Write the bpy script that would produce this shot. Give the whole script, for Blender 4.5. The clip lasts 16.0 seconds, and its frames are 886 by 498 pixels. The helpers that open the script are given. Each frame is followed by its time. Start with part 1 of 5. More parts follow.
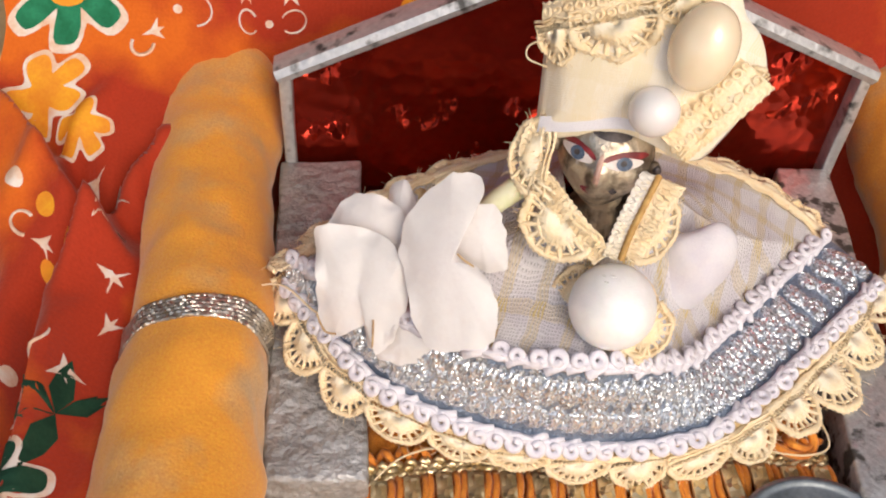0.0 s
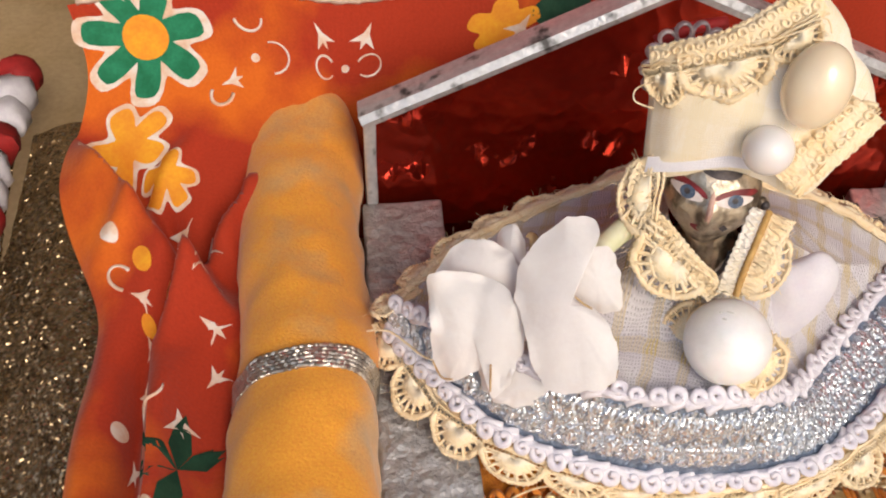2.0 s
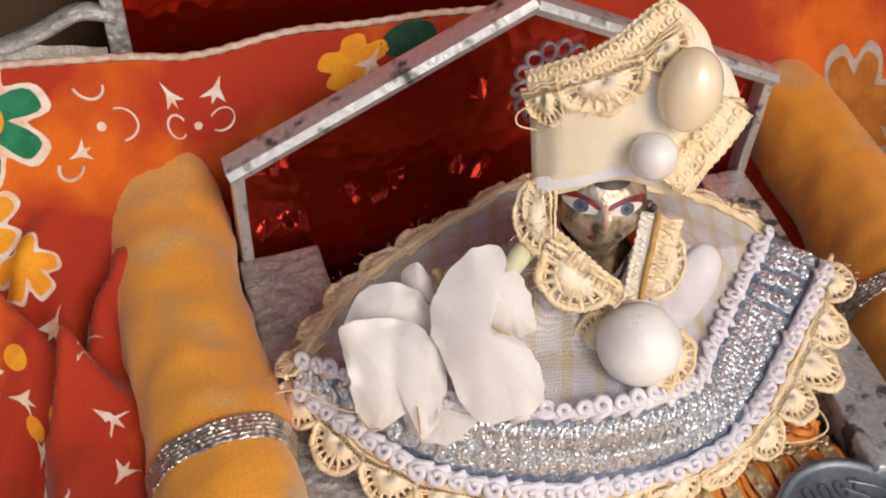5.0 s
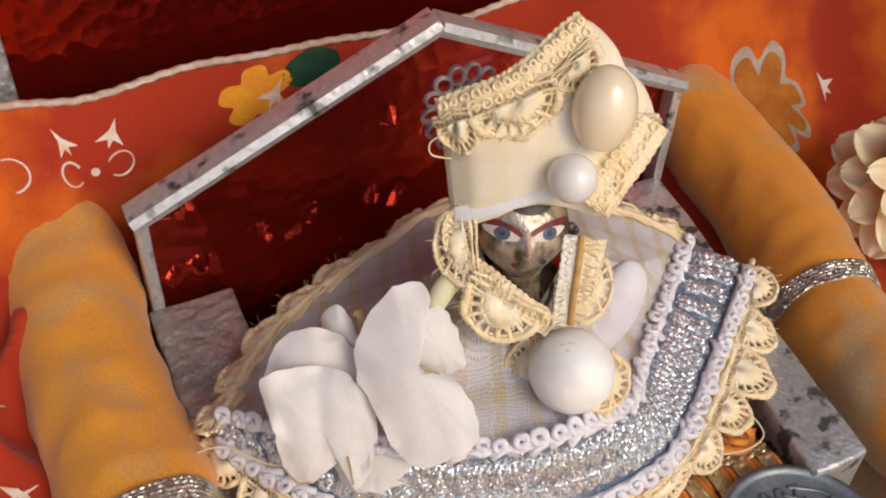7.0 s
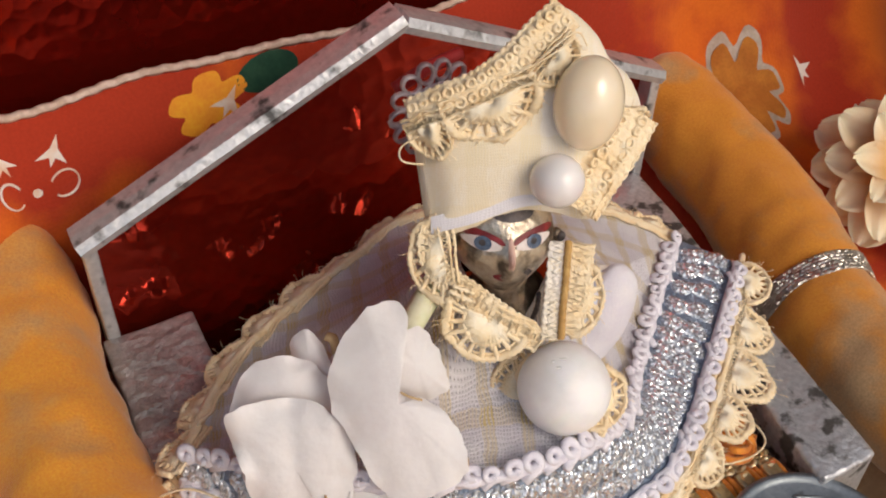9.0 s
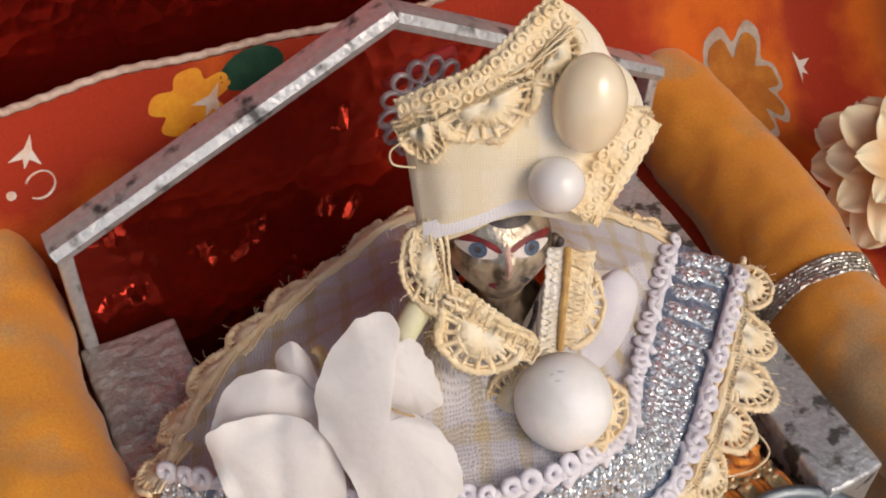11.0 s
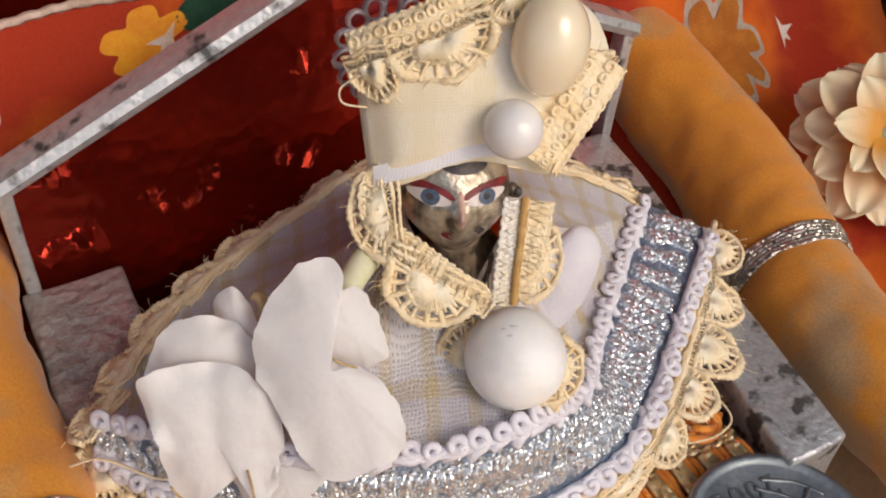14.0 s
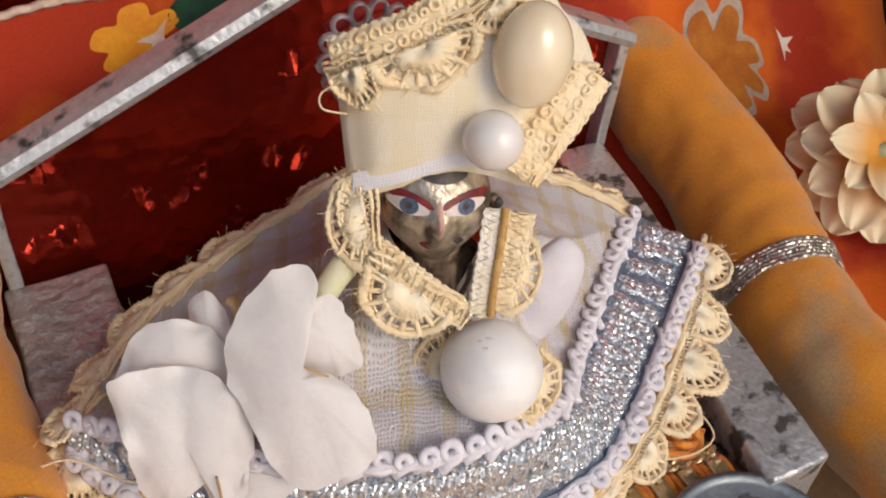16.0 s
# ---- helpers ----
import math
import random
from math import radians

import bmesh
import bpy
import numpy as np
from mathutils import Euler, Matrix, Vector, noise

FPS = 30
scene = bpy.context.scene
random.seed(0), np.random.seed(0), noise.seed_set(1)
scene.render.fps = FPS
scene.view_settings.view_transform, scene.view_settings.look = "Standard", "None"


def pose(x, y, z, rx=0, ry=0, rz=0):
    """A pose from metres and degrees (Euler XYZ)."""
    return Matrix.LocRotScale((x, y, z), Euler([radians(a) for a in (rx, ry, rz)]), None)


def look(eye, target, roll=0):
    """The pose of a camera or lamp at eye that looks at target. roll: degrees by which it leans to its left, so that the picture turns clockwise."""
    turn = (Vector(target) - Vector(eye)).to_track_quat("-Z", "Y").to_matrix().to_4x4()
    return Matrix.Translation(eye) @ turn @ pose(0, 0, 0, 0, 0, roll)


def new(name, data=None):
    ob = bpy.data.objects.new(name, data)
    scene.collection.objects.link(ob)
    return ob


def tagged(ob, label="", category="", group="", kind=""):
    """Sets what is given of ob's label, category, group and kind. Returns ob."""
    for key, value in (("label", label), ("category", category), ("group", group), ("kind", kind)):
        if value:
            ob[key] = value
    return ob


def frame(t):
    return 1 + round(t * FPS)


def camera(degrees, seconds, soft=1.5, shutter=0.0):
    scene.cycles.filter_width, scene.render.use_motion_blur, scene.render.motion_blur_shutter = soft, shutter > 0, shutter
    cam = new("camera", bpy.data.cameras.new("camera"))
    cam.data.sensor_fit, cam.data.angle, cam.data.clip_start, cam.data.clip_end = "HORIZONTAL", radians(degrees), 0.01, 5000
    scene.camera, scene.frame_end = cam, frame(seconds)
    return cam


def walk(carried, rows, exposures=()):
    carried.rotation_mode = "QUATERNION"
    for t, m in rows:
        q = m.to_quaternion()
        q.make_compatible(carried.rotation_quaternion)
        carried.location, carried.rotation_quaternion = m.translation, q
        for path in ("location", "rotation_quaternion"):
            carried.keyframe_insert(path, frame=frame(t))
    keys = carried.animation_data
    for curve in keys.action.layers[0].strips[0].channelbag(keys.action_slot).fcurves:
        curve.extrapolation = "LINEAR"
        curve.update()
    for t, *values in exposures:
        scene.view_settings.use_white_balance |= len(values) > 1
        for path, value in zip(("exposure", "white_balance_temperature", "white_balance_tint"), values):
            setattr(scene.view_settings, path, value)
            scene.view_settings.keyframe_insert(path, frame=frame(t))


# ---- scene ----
U = 0.0075          # metres in one plan unit; all plan numbers below are in these units
cam = camera(48.1, 16.0, soft=2.0)
PATH = [
    (0, (-0.485, 4.938, 17.639), (-0.307, 6.307, 16.192), 4.6),
    (0.5, (-1.149, 5.118, 17.673), (-0.993, 6.496, 16.232), 3.3),
    (1, (-1.549, 5.14, 17.764), (-1.397, 6.522, 16.327), 2.9),
    (1.5, (-1.967, 5.251, 17.9), (-1.819, 6.635, 16.464), 2.1),
    (2, (-2.35, 5.339, 18.087), (-2.173, 6.727, 16.658), 2.1),
    (2.5, (-2.71, 5.433, 18.293), (-2.481, 6.824, 16.874), 2.6),
    (3, (-2.992, 5.506, 18.401), (-2.71, 6.898, 16.993), 2.8),
    (5.5, (-3.652, 6.164, 18.112), (-3.08, 7.488, 16.727), 3.5),
    (6, (-3.625, 6.281, 18.073), (-3.023, 7.597, 16.693), 3.5),
    (6.5, (-3.521, 6.486, 18.038), (-2.873, 7.79, 16.667), 3.6),
    (7, (-3.331, 6.734, 18.004), (-2.646, 8.026, 16.639), 3.6),
    (7.5, (-3.171, 6.97, 17.912), (-2.459, 8.252, 16.552), 3.3),
    (8, (-3.134, 7.169, 17.793), (-2.4, 8.446, 16.439), 3.2),
    (8.5, (-3.093, 7.384, 17.626), (-2.351, 8.654, 16.27), 2.9),
    (9, (-2.933, 7.785, 17.26), (-2.19, 9.045, 15.896), 2.8),
    (11.5, (-2.546, 8.398, 16.842), (-1.781, 9.634, 15.469), 3.6),
    (12, (-2.374, 8.344, 16.747), (-1.606, 9.573, 15.368), 4.0),
    (12.5, (-2.277, 8.331, 16.592), (-1.506, 9.552, 15.209), 4.5),
    (13, (-2.215, 8.339, 16.387), (-1.445, 9.549, 14.993), 5.0),
    (13.5, (-2.15, 8.365, 16.244), (-1.381, 9.568, 14.843), 5.5),
    (14, (-2.091, 8.339, 16.197), (-1.322, 9.534, 14.789), 5.9),
    (14.5, (-1.964, 8.321, 16.199), (-1.198, 9.513, 14.787), 6.3),
    (15, (-1.884, 8.323, 16.234), (-1.12, 9.517, 14.824), 6.6),
    (15.5, (-1.762, 8.296, 16.249), (-1.003, 9.493, 14.838), 6.9),
    (16, (-1.658, 8.322, 16.247), (-0.902, 9.522, 14.837), 7.1),
]
walk(cam, [(t, look(Vector(eye) * U, Vector(target) * U, roll)) for t, eye, target, roll in PATH],
     exposures=[(0, -0.78, 6750, 10), (3, -0.86, 6750, 10), (5.5, -0.98, 6750, 10), (9, -1.09, 6700, 10), (16, -1.11, 6650, 10)])

# ---- light ----
world = bpy.data.worlds.new("daylight")
world.use_nodes = True
scene.world = world
sky = world.node_tree.nodes.new("ShaderNodeTexSky")
sky.sky_type, sky.sun_disc = "NISHITA", False
SUN_UP, SUN_ROUND = radians(42), radians(164)
sky.sun_elevation, sky.sun_rotation = SUN_UP, SUN_ROUND
sky.air_density, sky.dust_density, sky.ozone_density = 1.0, 4.0, 0.6
back = world.node_tree.nodes["Background"]
back.inputs["Strength"].default_value = 0.27
world.node_tree.links.new(sky.outputs[0], back.inputs["Color"])
sun = new("sun", bpy.data.lights.new("sun", "SUN"))
sun.data.energy, sun.data.angle, sun.data.color = 1.15, radians(22), (1.0, 0.95, 0.88)
sun_dir = Vector((math.sin(SUN_ROUND) * math.cos(SUN_UP), math.cos(SUN_ROUND) * math.cos(SUN_UP), math.sin(SUN_UP)))
sun.matrix_world = look(sun_dir * 2, (0, 0, 0))


# ---- materials ----
def shader(name, base, rough=0.6, metal=0.0, second=None, scale=1.0, low=0.4, high=0.6, fine=None, fine_amount=0.25,
           bump=0.0, bump_scale=20.0, spec=0.5, coat=0.0, sheen=0.0, rough2=None, stretch=(1, 1, 1), subsurface=0.0, detail=4.0):
    """A procedural material: two colours mixed by a broad noise, a fine grain over them, and a fine relief. Scales are per plan unit."""
    m = bpy.data.materials.new(name)
    m.use_nodes = True
    nt = m.node_tree
    n, ln = nt.nodes, nt.links.new
    b = n["Principled BSDF"]
    b.inputs["Roughness"].default_value, b.inputs["Metallic"].default_value = rough, metal
    b.inputs["Specular IOR Level"].default_value = spec
    b.inputs["Coat Weight"].default_value, b.inputs["Sheen Weight"].default_value = coat, sheen
    if subsurface:
        b.inputs["Subsurface Weight"].default_value, b.inputs["Subsurface Scale"].default_value = subsurface, 0.002
        b.inputs["Subsurface Radius"].default_value = (1.0, 0.85, 0.7)
    tc = n.new("ShaderNodeTexCoord")
    mp = n.new("ShaderNodeMapping")
    mp.inputs["Scale"].default_value = [s / U for s in stretch]
    ln(tc.outputs["Object"], mp.inputs["Vector"])
    big = n.new("ShaderNodeTexNoise")
    big.inputs["Scale"].default_value, big.inputs["Detail"].default_value = scale, detail
    ln(mp.outputs[0], big.inputs["Vector"])
    ramp = n.new("ShaderNodeValToRGB")
    ramp.color_ramp.elements[0].position, ramp.color_ramp.elements[1].position = low, high
    second = second or tuple(c * 0.8 for c in base)
    ramp.color_ramp.elements[0].color, ramp.color_ramp.elements[1].color = (*base, 1), (*second, 1)
    ln(big.outputs["Fac"], ramp.inputs["Fac"])
    grain = n.new("ShaderNodeTexNoise")
    grain.inputs["Scale"].default_value, grain.inputs["Detail"].default_value = fine or bump_scale, 3
    ln(mp.outputs[0], grain.inputs["Vector"])
    mix = n.new("ShaderNodeMix")
    mix.data_type, mix.blend_type = "RGBA", "OVERLAY"
    mix.inputs["Factor"].default_value = fine_amount
    ln(ramp.outputs["Color"], mix.inputs[6])
    ln(grain.outputs["Fac"], mix.inputs[7])
    ln(mix.outputs[2], b.inputs["Base Color"])
    if rough2 is not None:
        rr = n.new("ShaderNodeMapRange")
        rr.inputs["From Min"].default_value, rr.inputs["From Max"].default_value = low, high
        rr.inputs["To Min"].default_value, rr.inputs["To Max"].default_value = rough, rough2
        ln(big.outputs["Fac"], rr.inputs["Value"])
        ln(rr.outputs[0], b.inputs["Roughness"])
    if bump:
        tex = n.new("ShaderNodeTexNoise")
        tex.inputs["Scale"].default_value, tex.inputs["Detail"].default_value = bump_scale, 5
        ln(mp.outputs[0], tex.inputs["Vector"])
        bp = n.new("ShaderNodeBump")
        bp.inputs["Strength"].default_value, bp.inputs["Distance"].default_value = bump, U * 0.9 / bump_scale
        ln(tex.outputs["Fac"], bp.inputs["Height"])
        ln(bp.outputs[0], b.inputs["Normal"])
    return m


def woven(m, pitch=0.07, strength=0.5, gaps=0.0, stripe=None, every=1.1, wide=0.3):
    """Adds threads to a material along the mesh's UV, and broad woven stripes of a second colour."""
    nt = m.node_tree
    n, ln = nt.nodes, nt.links.new
    b = n["Principled BSDF"]
    uv = n.new("ShaderNodeUVMap")
    sep = n.new("ShaderNodeSeparateXYZ")
    wob = n.new("ShaderNodeTexNoise")
    wob.inputs["Scale"].default_value = 2.5
    ln(uv.outputs[0], wob.inputs["Vector"])
    add = n.new("ShaderNodeVectorMath")
    add.operation = "MULTIPLY_ADD"
    add.inputs[1].default_value = (0.2, 0.2, 0.2)
    ln(wob.outputs["Color"], add.inputs[0])
    ln(uv.outputs[0], add.inputs[2])
    ln(add.outputs[0], sep.inputs[0])

    def op(kind, a, c):
        x = n.new("ShaderNodeMath")
        x.operation = kind
        for i, v in enumerate((a, c)):
            if v is None:
                continue
            if isinstance(v, (int, float)):
                x.inputs[i].default_value = v
            else:
                ln(v, x.inputs[i])
        return x.outputs[0]
    k = 2 * math.pi / pitch
    su = op("SINE", op("MULTIPLY", sep.outputs[0], k), None)
    sv = op("SINE", op("MULTIPLY", sep.outputs[1], k), None)
    height = op("MAXIMUM", su, sv)
    bp = n.new("ShaderNodeBump")
    bp.inputs["Strength"].default_value, bp.inputs["Distance"].default_value = strength, pitch * U * 0.5
    ln(height, bp.inputs["Height"])
    ln(bp.outputs[0], b.inputs["Normal"])
    old = b.inputs["Base Color"].links[0].from_socket
    if stripe:
        f = None
        for axis, step in ((0, every), (1, every * 1.3)):
            w = op("ABSOLUTE", op("SUBTRACT", op("FRACT", op("DIVIDE", sep.outputs[axis], step), None), 0.5), None)
            s = op("LESS_THAN", w, wide / 2)
            f = s if f is None else op("ADD", op("MULTIPLY", f, 0.6), op("MULTIPLY", s, 0.5))
        thread = op("MULTIPLY", op("ADD", op("MULTIPLY", su, 0.35), 0.65), f)
        mx = n.new("ShaderNodeMix")
        mx.data_type = "RGBA"
        ln(thread, mx.inputs[0])
        ln(old, mx.inputs[6])
        mx.inputs[7].default_value = (*stripe, 1)
        ln(mx.outputs[2], b.inputs["Base Color"])
        old = mx.outputs[2]
    if gaps:
        hole = op("LESS_THAN", height, -0.55)
        dk = n.new("ShaderNodeMix")
        dk.data_type = "RGBA"
        ln(op("MULTIPLY", hole, gaps), dk.inputs[0])
        ln(old, dk.inputs[6])
        dk.inputs[7].default_value = (0.16, 0.14, 0.15, 1)
        ln(dk.outputs[2], b.inputs["Base Color"])
    return m


def glitter(name, base, dark, scale=26.0, rough=0.25, metal=0.9, tilt=1.0):
    """Tiny flat metal flakes: every cell tilts its own way."""
    m = shader(name, base, rough, metal, second=dark, scale=3.0, low=0.35, high=0.75, fine=30)
    nt = m.node_tree
    n, ln = nt.nodes, nt.links.new
    tc, mp = n.new("ShaderNodeTexCoord"), n.new("ShaderNodeMapping")
    mp.inputs["Scale"].default_value = [1 / U] * 3
    ln(tc.outputs["Object"], mp.inputs["Vector"])
    vor = n.new("ShaderNodeTexVoronoi")
    vor.inputs["Scale"].default_value = scale
    ln(mp.outputs[0], vor.inputs["Vector"])
    sub = n.new("ShaderNodeVectorMath")
    sub.operation = "MULTIPLY_ADD"
    sub.inputs[1].default_value, sub.inputs[2].default_value = (tilt,) * 3, (-tilt / 2,) * 3
    ln(vor.outputs["Color"], sub.inputs[0])
    geo = n.new("ShaderNodeNewGeometry")
    ad = n.new("ShaderNodeVectorMath")
    ad.operation = "ADD"
    ln(sub.outputs[0], ad.inputs[0])
    ln(geo.outputs["Normal"], ad.inputs[1])
    nm = n.new("ShaderNodeVectorMath")
    nm.operation = "NORMALIZE"
    ln(ad.outputs[0], nm.inputs[0])
    ln(nm.outputs[0], n["Principled BSDF"].inputs["Normal"])
    return m


def foil(name, base, dark, lean_by=0.34):
    """Red holographic foil: smooth coloured metal with creased cells."""
    m = shader(name, base, 0.16, 0.85, second=dark, scale=0.5, low=0.35, high=0.7, fine=5, rough2=0.3)
    nt = m.node_tree
    n, ln = nt.nodes, nt.links.new
    tc, mp = n.new("ShaderNodeTexCoord"), n.new("ShaderNodeMapping")
    mp.inputs["Scale"].default_value = [1 / U] * 3
    mp.inputs["Rotation"].default_value = (0.4, 0.7, 0.5)
    ln(tc.outputs["Object"], mp.inputs["Vector"])
    vor = n.new("ShaderNodeTexVoronoi")
    vor.inputs["Scale"].default_value, vor.feature = 2.6, "F1"
    ln(mp.outputs[0], vor.inputs["Vector"])
    nz = n.new("ShaderNodeTexNoise")
    nz.inputs["Scale"].default_value, nz.inputs["Detail"].default_value = 0.9, 3
    ln(mp.outputs[0], nz.inputs["Vector"])
    sm = n.new("ShaderNodeMath")
    sm.operation = "MULTIPLY"
    ln(vor.outputs["Distance"], sm.inputs[0])
    ln(nz.outputs["Fac"], sm.inputs[1])
    bp = n.new("ShaderNodeBump")
    bp.inputs["Strength"].default_value, bp.inputs["Distance"].default_value = 0.5, 0.16 * U
    ln(sm.outputs[0], bp.inputs["Height"])
    # creased facets, each leaning its own way
    fac = n.new("ShaderNodeTexVoronoi")
    fac.inputs["Scale"].default_value = 7.5
    mp2 = n.new("ShaderNodeMapping")
    mp2.inputs["Scale"].default_value = (1 / U, 1 / U, 0.32 / U)
    mp2.inputs["Rotation"].default_value = (0.0, 0.75, 0.0)
    ln(tc.outputs["Object"], mp2.inputs["Vector"])
    ln(mp2.outputs[0], fac.inputs["Vector"])
    lean = n.new("ShaderNodeVectorMath")
    lean.operation = "MULTIPLY_ADD"
    lean.inputs[1].default_value, lean.inputs[2].default_value = (lean_by,) * 3, (-lean_by / 2, -lean_by / 2, -lean_by * 0.12)
    ln(fac.outputs["Color"], lean.inputs[0])
    gate = n.new("ShaderNodeMapRange")
    gate.inputs["From Min"].default_value, gate.inputs["From Max"].default_value = 0.60, 0.66
    ln(nz.outputs["Fac"], gate.inputs["Value"])
    amt = n.new("ShaderNodeVectorMath")
    amt.operation = "SCALE"
    ln(lean.outputs[0], amt.inputs[0])
    ln(gate.outputs[0], amt.inputs["Scale"])
    ad = n.new("ShaderNodeVectorMath")
    ad.operation = "ADD"
    ln(bp.outputs[0], ad.inputs[0])
    ln(amt.outputs[0], ad.inputs[1])
    nm = n.new("ShaderNodeVectorMath")
    nm.operation = "NORMALIZE"
    ln(ad.outputs[0], nm.inputs[0])
    ln(nm.outputs[0], n["Principled BSDF"].inputs["Normal"])
    return m


M_RIBBON = glitter("silver_ribbon", (0.74, 0.70, 0.63), (0.42, 0.38, 0.33), scale=16, rough=0.3, metal=0.8, tilt=1.0)
M_FOIL = foil("red_foil", (0.46, 0.036, 0.015), (0.28, 0.016, 0.008), 1.5)
# same foil, less creased, its base darkened to carry the shade at the back
M_FOIL_BACK_SHADED = foil("red_foil_rear_shaded", (0.36, 0.02, 0.008), (0.24, 0.010, 0.005), 0.08)
M_TIN = shader("silver_paint", (0.46, 0.46, 0.47), 0.4, 0.4, second=(0.32, 0.32, 0.33), scale=0.9, low=0.4, high=0.7, fine=9, fine_amount=0.45, bump=0.8, bump_scale=3.5, rough2=0.6)
M_TIN_WORN = shader("worn_tin", (0.52, 0.53, 0.55), 0.35, 0.5, second=(0.10, 0.095, 0.09), scale=2.0, low=0.55, high=0.62, fine=9, fine_amount=0.45, bump=0.35, bump_scale=5, rough2=0.6, detail=8)
M_EDGING = shader("tarnished_edging", (0.62, 0.63, 0.65), 0.35, 0.55, second=(0.10, 0.10, 0.10), scale=2.0, low=0.56, high=0.68, fine=7, fine_amount=0.5, bump=0.25, bump_scale=6, rough2=0.6, detail=8)
M_VELVET = shader("orange_velvet", (0.80, 0.33, 0.035), 0.75, 0.0, second=(0.56, 0.33, 0.14), scale=0.55, low=0.52, high=0.72, fine=22, fine_amount=0.4, bump=0.35, bump_scale=18, sheen=0.3, spec=0.25, detail=6)
M_VELVET_STAINED = shader("stained_orange_velvet", (0.72, 0.28, 0.03), 0.75, 0.0, second=(0.44, 0.28, 0.14), scale=0.5, low=0.51, high=0.68, fine=22, fine_amount=0.4, bump=0.35, bump_scale=18, sheen=0.3, spec=0.25, detail=5)
M_PRINT = shader("printed_cotton", (0.68, 0.14, 0.013), 0.8, 0.0, second=(0.40, 0.036, 0.012), scale=0.3, low=0.42, high=0.57, fine=16, fine_amount=0.2, spec=0.2, sheen=0.15)


def dye_and_shade(m, spans):
    """Shifts a cloth's dye, and shade put into it, along its length and width: spans of (axis, from, to, shift, limit
    on x or None).
    """
    n, ln = m.node_tree.nodes, m.node_tree.links.new
    ramp = next(x for x in n if x.type == "VALTORGB")
    at, sep = n.new("ShaderNodeTexCoord"), n.new("ShaderNodeSeparateXYZ")
    ln(at.outputs["Object"], sep.inputs[0])

    def span(axis, a, b, c, d):
        r = n.new("ShaderNodeMapRange")
        r.interpolation_type = "SMOOTHSTEP"
        for key, v in (("From Min", a * U), ("From Max", b * U), ("To Min", c), ("To Max", d)):
            r.inputs[key].default_value = v
        ln(sep.outputs[axis], r.inputs["Value"])
        return r.outputs[0]
    total = ramp.inputs["Fac"].links[0].from_socket
    for axis, a, b, shift, limit in spans:
        add, by = n.new("ShaderNodeMath"), n.new("ShaderNodeMath")
        add.operation, by.operation = "ADD", "MULTIPLY"
        ln(span(axis, a, b, 0.0, shift), by.inputs[0])
        by.inputs[1].default_value = 1.0
        if limit is not None:
            ln(span("X", limit, limit + 3, 1.0, 0.0), by.inputs[1])
        ln(total, add.inputs[0])
        ln(by.outputs[0], add.inputs[1])
        total = add.outputs[0]
    ln(total, ramp.inputs["Fac"])


# red in the middle of the cloth and where it lies folded, orange at the ends
# the first span also darkens the colour for shade behind the throne
dye_and_shade(M_PRINT, (("X", -4.4, -1.6, 0.15, None), ("Y", 24.2, 22.6, 0.06, -3.0), ("X", 12.0, 16.0, -0.24, None)))
woven(M_PRINT, pitch=0.12, strength=0.08)
M_P_GREEN = shader("print_green", (0.012, 0.16, 0.075), 0.75, second=(0.02, 0.22, 0.11), scale=2, fine=14, spec=0.2)
M_P_DARK = shader("print_dark_green", (0.012, 0.05, 0.03), 0.75, second=(0.02, 0.07, 0.04), scale=2, fine=14, spec=0.2)
M_P_WHITE = shader("print_white", (0.80, 0.72, 0.66), 0.75, second=(0.74, 0.50, 0.36), scale=2, fine=14, spec=0.2)
M_P_GREY = shader("print_faded", (0.50, 0.42, 0.36), 0.75, second=(0.40, 0.32, 0.26), scale=2, fine=14, spec=0.2)
M_P_AMBER = shader("print_amber", (0.52, 0.20, 0.03), 0.75, second=(0.40, 0.13, 0.02), scale=1, fine=14, spec=0.2)
M_P_YELLOW = shader("print_yellow", (0.86, 0.38, 0.03), 0.75, second=(0.80, 0.30, 0.03), scale=2, fine=14, spec=0.2)
M_HEMGREY = woven(shader("grey_white_hem", (0.56, 0.53, 0.50), 0.8, second=(0.36, 0.33, 0.30), scale=1.5, fine=16, fine_amount=0.4, spec=0.2), pitch=0.11, strength=0.5)
M_CORD = shader("pale_cord", (0.72, 0.56, 0.48), 0.8, second=(0.55, 0.40, 0.32), scale=5, fine=25, bump=0.5, bump_scale=16)
M_GAUZE = woven(shader("white_gauze", (0.74, 0.72, 0.75), 0.8, second=(0.64, 0.61, 0.66), scale=1.2, fine=18, fine_amount=0.2, spec=0.2, sheen=0.1), pitch=0.055, strength=0.5, gaps=0.5, stripe=(0.60, 0.47, 0.22), every=0.62, wide=0.3)
M_SLEEVE = shader("thin_white_muslin", (0.76, 0.75, 0.80), 0.8, second=(0.70, 0.68, 0.76), scale=1.0, fine=20, fine_amount=0.15, bump=0.2, bump_scale=20, spec=0.2, subsurface=0.3)
M_HAT = woven(shader("cream_cotton", (0.94, 0.89, 0.82), 0.8, second=(0.92, 0.82, 0.64), scale=0.8, fine=22, fine_amount=0.3, spec=0.2, sheen=0.1, stretch=(1, 1, 0.4)), pitch=0.040, strength=0.16, gaps=0.10, stripe=(0.88, 0.77, 0.54), every=0.78, wide=0.4)
M_HEM = woven(shader("white_cotton_band", (0.88, 0.86, 0.90), 0.8, second=(0.82, 0.80, 0.86), scale=1.5, fine=22, fine_amount=0.3, spec=0.2), pitch=0.045, strength=0.2, gaps=0.08)
